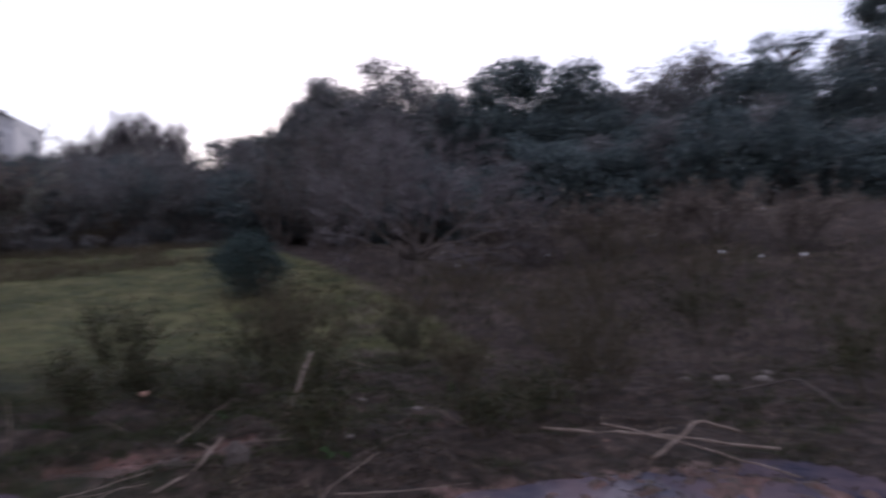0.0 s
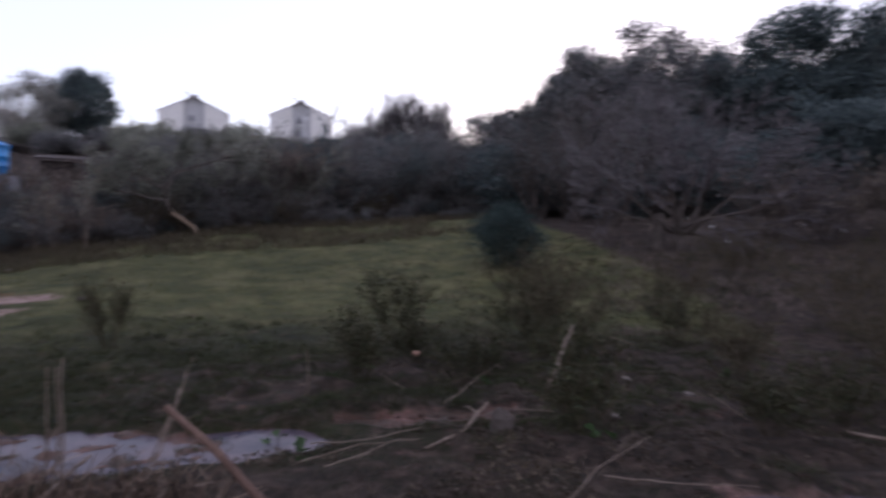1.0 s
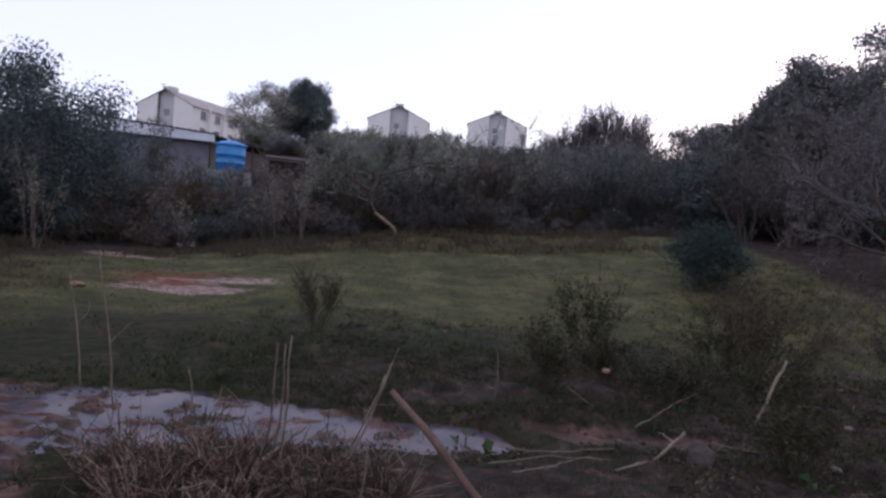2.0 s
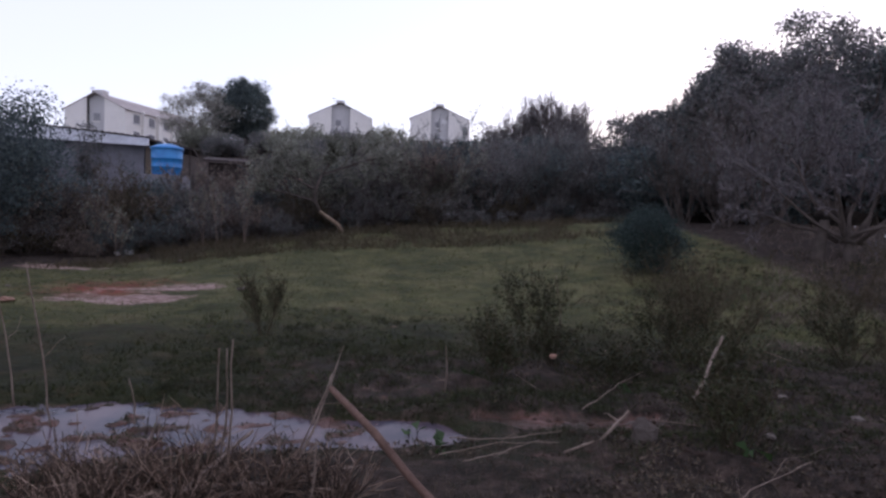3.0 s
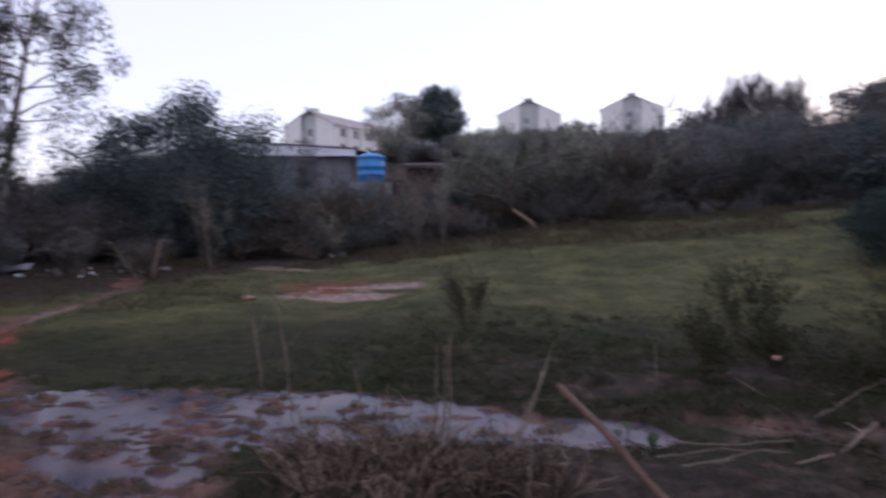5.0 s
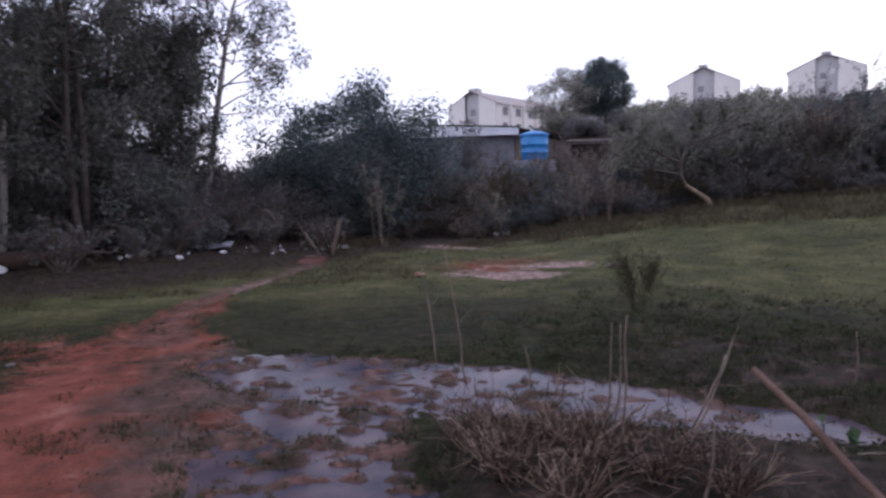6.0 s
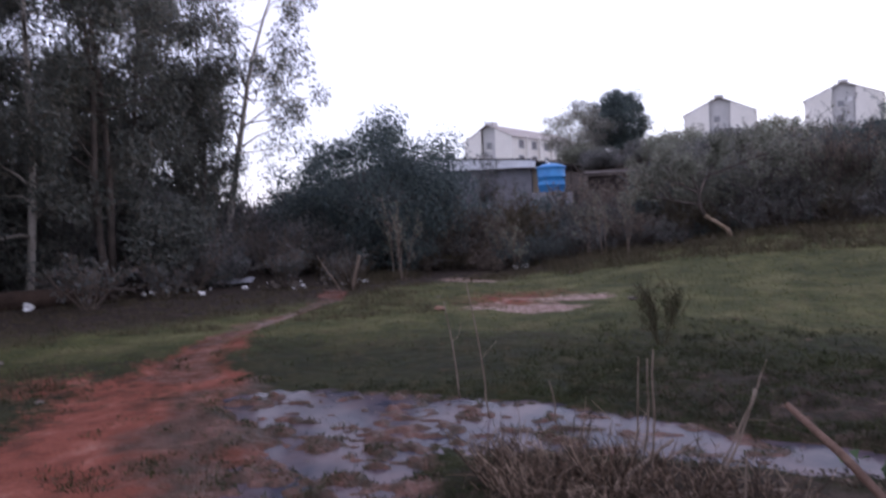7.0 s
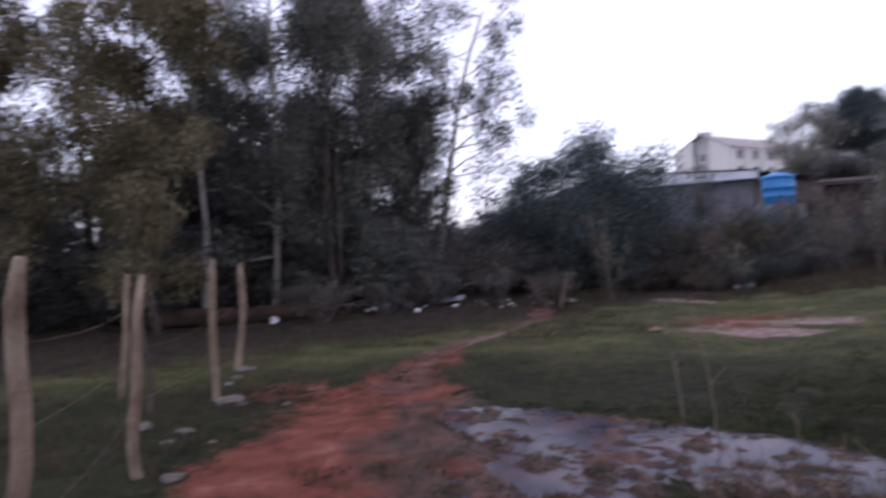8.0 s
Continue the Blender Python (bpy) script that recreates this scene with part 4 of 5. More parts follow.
def bare_tree():
    x, y = 9.1, 15.5
    b = on(x, y, -0.05)
    ob = thing("bare_tree", b, "spreading grey leafless tree on the meadow's edge", "tree")
    tips = [(-2.3, 1.1, 2.9), (-1.6, 0.8, 3.8), (-0.6, 0.6, 4.3), (0.3, 1.2, 4.2), (1.1, -0.7, 3.9), (2.0, -1.2, 3.1), (2.5, -1.4, 2.0), (2.7, -1.3, 1.1), (-2.6, 1.0, 1.8), (0.5, 0.2, 3.4), (-1.2, -0.8, 3.0), (1.6, 1.0, 3.2)]
    tips = [(p, q, 0.86 * r) for p, q, r in tips]
    a = np.array([(rng.normal(0, 0.12), rng.normal(0, 0.12), 0.5) for _ in tips])
    g = Geo()
    tube(g, bend((-0.55, 0.3, 0), (-0.5, 0.25, 1.0), 5, 0.03), np.linspace(0.17, 0.10, 5), 8, 0.15)
    tube(g, bend((0, 0, 0), (0, 0, 0.75), 5, 0.03), np.linspace(0.16, 0.11, 5), 8, 0.15)
    for o, t in zip(a, tips):
        tube(g, bend(o, np.array(t) * 0.8, 7, 0.05), np.linspace(0.055, 0.018, 7), 6, 0.1)
    part("trunk", g, "bark", ob, "", True)
    rows = branching(a, np.array(tips, float), np.full(len(tips), 0.05), ((11, 0.36, 0.6), (8, 0.42, 0.6), (5, 0.5, 0.6)), 0.05)
    g = Geo()
    for p, q, w0, w1 in rows[1:]:
        twigs(g, p, q, np.maximum(0.7 * w0, 0.005), np.maximum(0.7 * w1, 0.004))
    part("branchwork", g, "twig", ob)
    p, q = rows[-1][0], rows[-1][1]
    i = rng.integers(0, len(p), 5000)
    part("withered_foliage", leaves(Geo(), p[i] + (q - p)[i] * rng.random((5000, 1)), 0.075, 0.5), "twig", ob)


crooked_tree()
bare_tree()
broadleaf(4.35, 15.0, 2.05, 0.95, "blue_bush", "rounded blue-green bush on the meadow", 0.02, 0.09, 64, 170, "bush", clump=0.27, trunk=0.04, ry=0.9, aspect=0.3)
for bb, d, h, rr in ((18, 25, 3.6, 1.6), (21, 24, 3.4, 1.5), (24, 22, 3.8, 1.6), (36, 20, 1.7, 1.3), (40, 19, 1.2, 1.1), (45, 20, 1.3, 1.2), (50, 19, 1.2, 1.1), (55, 19, 1.3, 1.2), (60, 18, 1.2, 1.1)):
    x, y = polar(bb, d)
    stemmed(x, y, h, rr, 18, "bark", "half-bare grey-brown thicket shrub", levels=((6, 0.5, 0.5), (6, 0.5, 0.6)), w=0.02, group="thicket", minw=0.006, leafmat="wood_leaf" if bb < 30 else "brush", leafn=1500 if bb < 30 else 1000, leaf=0.09)

# the gum trees
gum_tree(-18.7, 14.3, 11.4, 2.9, "slender eucalyptus with pale trunk and open crown", 1, 0.40, clumps=30, per=75, lean=(1.7, 1.3), r=0.15, size=0.44)
gum_tree(-17.8, 12.9, 9.0, 1.0, "shorter leafy eucalyptus beside the slender one", 1, 0.12, clumps=34, per=140, bark="bark")
gum_tree(-18.4, 11.5, 12.5, 1.7, "tall eucalyptus with dense dark crown", 1, 0.08, clumps=48, per=150, bark="bark")
gum_tree(-16.6, 9.3, 13.5, 2.1, "tall eucalyptus with dense dark crown", 2, 0.1, clumps=38, per=150, bark="bark")
gum_tree(-17.2, 7.4, 14.0, 2.2, "tall eucalyptus with dense hanging crown", 1, 0.12, clumps=36, per=150)
gum_tree(-17.0, 5.4, 13.5, 1.7, "eucalyptus with straight pale trunk", 1, 0.3, clumps=36, per=150)
gum_tree(-15.8, 4.0, 10.0, 1.5, "eucalyptus with brownish drooping leaves", 1, 0.1, "gum_brown", 46, 150, bark="bark")
gum_tree(-19.5, 11.6, 12.0, 2.0, "tall eucalyptus behind the log", 2, 0.1, clumps=48, per=150, bark="bark")
gum_tree(-21.5, 8.6, 14.5, 2.4, "tall shadowed eucalyptus at the back", 1, 0.15, clumps=28, per=150, bark="bark")
gum_tree(-21.0, 3.5, 14.5, 2.3, "tall shadowed eucalyptus at the back", 1, 0.15, clumps=28, per=150, bark="bark")
gum_tree(-17.5, 1.0, 11.5, 1.8, "eucalyptus with brownish crown by the fence", 1, 0.2, "gum_brown", 44, 150, bark="bark")
for x, y, top, rx in ((-23.5, 12.5, 6.5, 2.2), (-24.5, 6.5, 6.5, 2.6), (-23.0, 1.0, 6.0, 2.6), (-26, 10, 6.5, 2.6), (-20.5, 6.6, 7.0, 1.8), (-19.8, 9.8, 7.0, 1.8), (-22, -3, 5.5, 2.6)):
    broadleaf(x, y, top, rx, "gum_leaf", "dark dense tree behind the gum trees", 0.1, 0.26, 70, 110, group="streamside trees", clump=0.55)
for k in range(18):
    bb = -95 + 43 * (k + rng.uniform(-0.3, 0.3)) / 18
    x, y = polar(bb, rng.uniform(18.5, 21))
    broadleaf(x, y, on(x, y)[2] + rng.uniform(1.6, 3.2), rng.uniform(1.0, 1.6), ("gum_leaf", "wood_leaf")[k % 2], "dark bush at the foot of the gum trees", 0.03, 0.16, 30, 120, "bush", group="streamside bushes", clump=0.36, trunk=0.05)
for k in range(15):
    bb = -100 + 58 * (k + rng.uniform(-0.3, 0.3)) / 15
    x, y = polar(bb, rng.uniform(25, 31))
    broadleaf(x, y, on(x, y)[2] + (rng.uniform(2.0, 2.8) if bb > -56 else rng.uniform(3.5, 5.5)), rng.uniform(1.8, 2.6), ("dark_leaf", "wood_leaf")[k % 2], "dark streamside bush behind the gum trees", 0.03, 0.34, 30, 70, "bush", group="streamside bushes", clump=0.5, trunk=0.07)
for x, y, h in ((-15.2, 10.6, 1.1), (-16.6, 11.8, 1.4), (-14.4, 9.2, 0.7), (-18.4, 12.6, 1.6), (-17.5, 13.6, 1.8), (-14.0, 7.2, 0.8), (-13.6, 12.4, 0.8), (-16.0, 14.4, 1.3), (-12.9, 13.9, 0.7)):
    stemmed(x, y, h, 0.6 * h + 0.2, 16, "brush", "low tangled brown weed bush", levels=((6, 0.5, 0.45), (5, 0.5, 0.5)), w=0.012, group="weeds along the bank", minw=0.006, leafmat="wood_leaf", leafn=500, leaf=0.11)
for x, y, h in ((-12.1, 15.7, 2.5), (-11.6, 20.6, 2.0), (-7.9, 21.6, 2.2), (-7.2, 21.9, 2.2), (-8.5, 21.8, 1.9), (-13.3, 16.8, 2.2), (-10.2, 19.4, 1.5)):
    stemmed(x, y, h, 0.5, 3, "pale_wood", "bare grey sapling with thin pale stems", "sapling", "sapling", ((5, 0.45, 0.45), (4, 0.45, 0.5)), 0.014, "hazy_grey_leaf", 160, 0.09, "saplings", 0.4, 0.006)


# ---- fence, log and litter ----
def fence_post(x, y, h, r, lean, label, mat="post", crook=0.02):
    ob = thing("fence_post", on(x, y, -0.15), label, "fence post", "fence posts")
    top = np.array([lean[0], lean[1], h + 0.15])
    line = bend((0, 0, 0), top, 9, crook)
    rad = r * np.array([1.08, 1.05, 1.0, 1.02, 0.97, 0.98, 0.94, 0.9, 0.55])
    part("post", tube(Geo(), line, rad, 9, 0.07), mat, ob, "", True)
    return ob


POSTS = [(-3.04, 0.08, 1.70, 0.041), (-5.5, 1.1, 1.57, 0.041), (-7.72, 2.45, 1.72, 0.043), (-9.8, 3.5, 1.64, 0.052)]
fence_post(-3.18, 0.0, 1.70, 0.041, (0.16, 0.1), "stout weathered fence post with a knot")
fence_post(-5.5, 1.1, 1.57, 0.041, (0.02, 0.05), "rounded weathered fence post beside the track")
fence_post(-7.72, 2.45, 1.72, 0.043, (0.0, 0.03), "slim weathered fence post with stones at its foot")
fence_post(-9.8, 3.5, 1.64, 0.052, (0.04, 0.1), "pale sawn fence post with flat top")
fence_post(-9.25, 1.75, 1.60, 0.038, (-0.05, 0.15), "crooked bleached fence stake", "post", 0.012)
fence_post(-7.9, 1.75, 1.45, 0.025, (-0.1, 0.0), "thin dark fence stake", "bark", 0.03)
fence_post(-18.6, 9.35, 1.3, 0.06, (-0.15, 0.0), "leaning grey stake under the trees")
for h in (0.55, 0.95, 1.3):
    g = Geo()
    for (x0, y0, *_), (x1, y1, *_) in zip(POSTS, POSTS[1:]):
        tube(g, bend((x0, y0, h + 0.1), (x1, y1, h + 0.1), 7, 0.002, -0.05), np.full(7, 0.0018), 4)
    tagged(part("fence_wire", g, "steel"), "slack rusty wire between the posts", "fence wire", "fence wires")


def lump(name, x, y, size, mat, label, category, flat=0.6, group="", lift=0.0, jag=0.25):
    """A stone, clod or crumpled scrap."""
    bm = bmesh.new()
    bmesh.ops.create_icosphere(bm, subdivisions=1 if size < 0.08 else 2, radius=1.0)
    s = rng.uniform(0, 50)
    for v in bm.verts:
        v.co *= 1 + jag * noise.noise(v.co * 1.7 + Vector((s, s, s))) * 2
        v.co = Vector((v.co.x * size, v.co.y * size * rng.uniform(0.93, 1.0) * 0.8, v.co.z * size * flat))
    me = bpy.data.meshes.new(name)
    bm.to_mesh(me)
    bm.free()
    ob = part(name, me, mat)
    ob.matrix_world = pose(*on(x, y, size * flat * 0.35 + lift), 0, 0, rng.uniform(0, 360))
    return tagged(ob, label, category, group)


for x, y, s in ((-7.55, 2.55, 0.22), (-7.9, 2.75, 0.10), (-9.65, 3.6, 0.15), (-9.3, 3.3, 0.10), (-5.3, 1.25, 0.10), (-6.6, 1.75, 0.09), (-7.1, 1.5, 0.12), (-6.3, 1.5, 0.07), (-8.8, 3.0, 0.09), (-6.0, 1.8, 0.06), (-7.0, 3.0, 0.06)):
    lump("stone", x, y, s, "stone", "pale flat stone by the fence", "stone", 0.35, "stones by the fence")
for k in range(95):
    x, y = rng.uniform(-18.5, -12.5), 0
    y = 7.0 + (x + 18.5) * 1.25 + rng.normal(0, 1.0)
    lump("plastic_scrap", x, y, rng.uniform(0.03, 0.10), "white" if k % 3 == 0 else "stone", "crumpled pale scrap of litter in the weeds", "litter", rng.uniform(0.4, 0.9), "litter along the bank", 0.03, 0.5)
for x, y, s in ((-15.4, 6.6, 0.13), (-10.75, 21.2, 0.15), (-11.0, 20.9, 0.10), (-13.9, 9.9, 0.08), (-12.9, 14.6, 0.08), (-16.5, 10.3, 0.13), (-16.2, 10.5, 0.11)):
    lump("plastic_bag", x, y, s, "white", "crumpled white plastic bag on the ground", "litter", 0.7, "litter along the bank", 0.04, 0.5)
for k in range(16):
    x, y = polar(rng.uniform(30, 62), rng.uniform(17, 25))
    lump("plastic_scrap", x, y, rng.uniform(0.03, 0.08), "white", "pale scrap of litter on the brown slope", "litter", 0.7, "litter on the slope", 0.08, 0.5)
for k in range(14):
    x, y = polar(rng.uniform(-32, 8), rng.uniform(19, 26))
    lump("plastic_scrap", x, y, rng.uniform(0.02, 0.06), "stone", "pale scrap of litter below the thicket", "litter", 0.7, "litter below the thicket", 0.06, 0.5)
for x, y, s in ((7.6, 5.0, 0.10), (8.0, 4.7, 0.12), (7.3, 5.3, 0.07), (8.4, 4.9, 0.08), (3.6, 5.6, 0.06), (3.3, 6.3, 0.06), (2.6, 5.0, 0.05), (-8.2, 11.9, 0.05)):
    lump("stone", x, y, s, "stone", "grey pale stone among the weeds", "stone", 0.45, "stones among the weeds")


def foil_sheet():
    g = Geo()
    n = 12
    X, Y = np.meshgrid(np.linspace(-0.5, 0.5, n), np.linspace(-0.28, 0.28, n), indexing="ij")
    Z = 0.05 + 0.12 * vnoise(X, Y, 0.35, 2.0)
    v = np.stack([X, Y, Z], -1).reshape(-1, 3)
    i, j = np.meshgrid(np.arange(n - 1), np.arange(n - 1), indexing="ij")
    q = np.stack([i * n + j, (i + 1) * n + j, (i + 1) * n + j + 1, i * n + j + 1], -1).reshape(-1, 4)
    k = n * n
    g.add(np.concatenate([v, v - [0, 0, 0.02]]), None, np.concatenate([q, q[:, ::-1] + k]))
    ob = part("plastic_sheet", g, "sheet")
    ob.matrix_world = pose(*on(-15.5, 12.2, 0.02), 8, 0, 35)
    tagged(ob, "rumpled pale grey plastic sheet on the bank", "litter")


foil_sheet()


def fallen_log():
    ob = thing("fallen_log", on(-16.3, 5.9), "long brown fallen trunk with dark broken end", "log")
    a = np.array([-0.9, -2.2, 0.12])
    b = np.array([1.1, 2.4, 0.2])
    part("trunk", tube(Geo(), bend(a, b, 12, 0.01), np.linspace(0.2, 0.25, 12), 12, 0.12), "earth", ob, "", True)
    for k in range(9):
        t = k / 9 * 2 * math.pi
        o = b + np.array([0.05, 0.05, 0]) + 0.2 * np.array([math.cos(t) * 0.8, -math.cos(t) * 0.3, math.sin(t)])
        part("splinter", tube(Geo(), bend(o - 0.2 * (b - a) / 5, o + rng.normal(0, 0.22, 3) + [0.12, 0.25, 0.05], 4, 0.1), [0.06, 0.05, 0.03, 0.008], 5, 0.2), "bark", ob)


fallen_log()


# ---- sticks, reeds and dry growth near the path ----
def stick(pts, r0, r1, mat, label, name="stick", category="branch", group="", n=12, forks=0):
    p = np.array(pts, float)
    s = np.linspace(0, 1, len(p))
    f = np.linspace(0, 1, n)
    line = np.stack([np.interp(f, s, p[:, i]) for i in range(3)], 1)
    L = np.linalg.norm(p[-1] - p[0])
    line[1:-1] += rng.normal(0, 0.0045 * L, (n - 2, 3))
    ob = thing(name, tuple(line[0]), label, category, group)
    rad = np.linspace(r0, r1, n) * (1 + 0.1 * rng.uniform(-1, 1, n))
    part("shaft", tube(Geo(), line - line[0], rad, 8, 0.06), mat, ob, "", True)
    for k in range(forks):
        i = rng.integers(n // 3, n - 2)
        e = line[i] - line[0] + rng.normal(0, 0.14 * L, 3) * [1, 1, 0.4] + (line[-1] - line[0]) * 0.2
        part("side_twig", tube(Geo(), bend(line[i] - line[0], e, 5, 0.06), np.linspace(r1 * 0.8, r1 * 0.25, 5), 5), mat, ob)
    return ob


stick([(1.34, 1.24, 0.02), (-0.11, 1.94, 1.14)], 0.023, 0.010, "stick", "peeled reddish stick poking up from the verge")
stick([(2.3, 5.9, 0.0), (2.5, 6.15, 0.22), (2.85, 6.64, 0.56)], 0.018, 0.014, "pale_wood", "pale broken branch stub leaning in the weeds", "branch_stub")
stick([(1.0, 4.55, 0.06), (1.3, 4.75, 0.1), (1.53, 4.96, 0.25)], 0.01, 0.012, "pale_wood", "thin curved twig with a pale cut end", "twig", forks=1)
lump("stump", 1.62, 4.85, 0.10, "bark", "small dark rotten stump", "stump", 1.3)
stick([on(-1.35, 3.42, 0.05), on(-0.75, 3.57, 0.09), on(-0.33, 3.92, 0.08)], 0.016, 0.011, "pale_wood", "pale crooked branch lying in the dead brush", "fallen_branch", forks=1)
stick([on(-1.2, 3.45, 0.04), on(-0.93, 3.78, 0.3)], 0.014, 0.008, "pale_wood", "short branch propped in the dead brush", "fallen_branch", forks=1)
stick([on(-1.75, 3.2, 0.03), on(-1.45, 3.6, 0.25)], 0.008, 0.004, "pale_wood", "thin dry stick in the dead brush", "twig", forks=1)
FALLEN = "fallen branches beside the pool"
stick([on(4.25, 4.45, 0.05), on(4.9, 3.8, 0.09), on(5.5, 2.95, 0.1)], 0.016, 0.012, "pale_wood", "long pale fallen branch on muddy ground", "fallen_branch", group=FALLEN, forks=2)
stick([on(4.45, 3.35, 0.03), on(4.75, 3.3, 0.2), on(5.0, 3.35, 0.3), on(5.4, 3.25, 0.16)], 0.014, 0.011, "pale_wood", "arched pale branch on muddy ground", "fallen_branch", group=FALLEN)
stick([on(4.5, 3.95, 0.12), on(4.9, 3.3, 0.1), on(5.2, 2.6, 0.05)], 0.010, 0.007, "pale_wood", "thin crossing branch on muddy ground", "fallen_branch", group=FALLEN)
stick([on(6.9, 4.3, 0.1), on(6.9, 3.6, 0.4), on(6.6, 3.0, 0.2)], 0.016, 0.01, "bark", "dark slender fallen branch", "fallen_branch", group=FALLEN, forks=2)
for pts in (((0.15, 4.15), (0.5, 4.35), (0.95, 4.5)), ((0.3, 4.0), (0.55, 4.2), (0.75, 4.45)), ((0.2, 4.62), (0.6, 4.66), (1.0, 4.7)), ((1.3, 5.6), (1.7, 6.1), (2.1, 6.7)), ((-0.2, 2.9), (0.1, 3.0), (0.45, 3.1)), ((-0.6, 3.05), (-0.3, 3.1), (0.2, 3.0)), ((2.0, 3.8), (2.4, 3.6), (2.9, 3.6)), ((-1.0, 2.75), (-0.6, 2.9), (-0.1, 2.8)), ((1.6, 3.4), (2.0, 3.9), (2.5, 4.2))):
    stick([on(x, y, 0.06 + rng.uniform(0, 0.08)) for x, y in pts], 0.0048, 0.0022, "pale_wood", "dry pale twig lying in the verge", "twig", group="twigs on the verge", forks=2)
for foot, tip in (((-1.12, 3.75), (-0.97, 3.45, 0.92)), ((-1.2, 3.8), (-1.05, 3.55, 0.9)), ((-2.75, 4.75), (-2.95, 4.75, 1.22)), ((0.12, 6.0), (0.12, 5.95, 0.5)), ((-0.7, 3.7), (-0.45, 4.0, 0.85)), ((-0.75, 3.75), (-0.5, 3.9, 0.7)), ((-2.2, 4.9), (-2.25, 4.9, 0.35)), ((-3.35, 5.2), (-3.5, 5.2, 0.95)), ((1.55, 8.6), (1.45, 8.6, 0.95)), ((-0.5, 3.3), (-0.45, 3.3, 0.5)), ((-1.0, 3.5), (-0.92, 3.4, 0.98))):
    stick([on(*foot, -0.02), tuple((np.array(on(*foot)) + tip) / 2 + [0.02, 0, 0]), tip], 0.008, 0.004, "pale_wood", "dry upright weed stalk by the puddle", "dry_stalk", "stalk", "dry stalks", 8, 1)
lump("flower_head", 1.22, 6.92, 0.05, "clay", "withered orange seed head on the weeds", "seed head", 0.7, "", 0.17)
lump("dead_leaf", -6.97, 10.14, 0.13, "clay", "curled tan palm leaf scrap on the turf", "leaf", 0.3, "", 0.03)
lump("dead_leaf", -3.9, 12.2, 0.10, "stone", "curled pale scrap on the turf", "leaf", 0.35, "", 0.03)
stick([on(-11.3, 12.5, 0), on(-11.1, 12.6, 0.9)], 0.06, 0.04, "pale_wood", "broken pale stump stake in weeds", "stake")
stick([on(-11.5, 12.3, 0), on(-12.0, 12.0, 0.9)], 0.025, 0.012, "pale_wood", "leaning bare stick in weeds", "stake")
stemmed(-11.3, 12.5, 0.8, 0.5, 22, "straw", "clump of dry pale stalks", levels=((5, 0.5, 0.4),), w=0.012, minw=0.006)

# loose brushwood shrubs of the near bank
for x, y, h, rr, mat, lf, n in ((2.9, 7.6, 1.0, 0.75, "brush", "brush", 500), (0.62, 6.6, 0.58, 0.26, "brush", "weed", 500), (-2.35, 8.55, 0.75, 0.3, "brush", "weed", 200), (1.1, 8.4, 0.8, 0.4, "brush", "weed", 600), (3.4, 9.6, 0.9, 0.7, "brush", "brush", 500),
                                (5.6, 5.2, 0.8, 0.6, "brush", "brush", 500), (5.0, 8.2, 0.7, 0.6, "brush", "weed", 500), (6.8, 6.6, 0.9, 0.7, "brush", "brush", 500), (7.6, 8.4, 1.0, 0.8, "brush", "brush", 600), (9.2, 6.4, 1.1, 0.9, "brush", "weed", 800), (9.6, 9.0, 1.1, 0.9, "brush", "brush", 600),
                                (11.5, 8.4, 1.2, 1.0, "brush", "brush", 700), (12.2, 11.2, 1.2, 1.0, "brush", "brush", 700), (8.0, 11.4, 0.9, 0.8, "brush", "brush", 600), (2.2, 4.7, 0.5, 0.35, "brush", "weed", 400), (3.7, 4.6, 0.45, 0.35, "brush", "weed", 400), (6.0, 10.2, 0.8, 0.7, "brush", "brush", 500), (4.7, 6.3, 0.6, 0.5, "brush", "brush", 400), (10.8, 5.0, 1.2, 0.9, "brush", "weed", 900), (8.3, 3.6, 0.9, 0.7, "brush", "weed", 700), (1.30, 7.46, 0.50, 0.35, "brush", "weed", 500), (1.79, 6.78, 0.36, 0.40, "brush", "weed", 450), (2.73, 8.02, 0.65, 0.60, "brush", "weed", 800), (2.87, 6.97, 0.42, 0.45, "brush", "weed", 500), (4.6, 4.9, 0.45, 0.40, "brush", "weed", 400)):
    stemmed(x, y, h, rr, 20, "sedge", "wispy brown weed bush on the bank" if lf == "brush" else "wispy dark green weed bush on the bank", levels=((6, 0.5, 0.4), (5, 0.5, 0.5)), w=0.004, group="weed bushes on the bank", minw=0.002, leafmat="sedge" if lf == "brush" else "weed", leafn=3 * n, leaf=0.036)
for x, y, rr in ((-1.85, 3.3, 0.3), (-1.55, 3.5, 0.3), (-1.2, 3.5, 0.3), (-0.8, 3.5, 0.32), (-0.4, 3.5, 0.28), (-1.05, 2.95, 0.3), (-1.5, 3.05, 0.25)):
    stemmed(x, y, 0.27, rr, 34, "hay", "tangle of dead brush beside the puddle", "dead_brush", "brush", ((4, 0.6, 0.6), (2, 0.6, 0.7)), 0.008, None, 0, 0.05, "dead brush by the puddle", 0.0, 0.0026)


# ---- turf, weeds and loose litter ----
def scatter(n, b0, b1, d0, d1, power=1.0):
    b = np.radians(rng.uniform(b0, b1, n))
    u = rng.random(n)
    d = d0 * (d1 / d0) ** (u ** power)
    return EDGE[0] + d * np.sin(b), EDGE[1] + d * np.cos(b), d


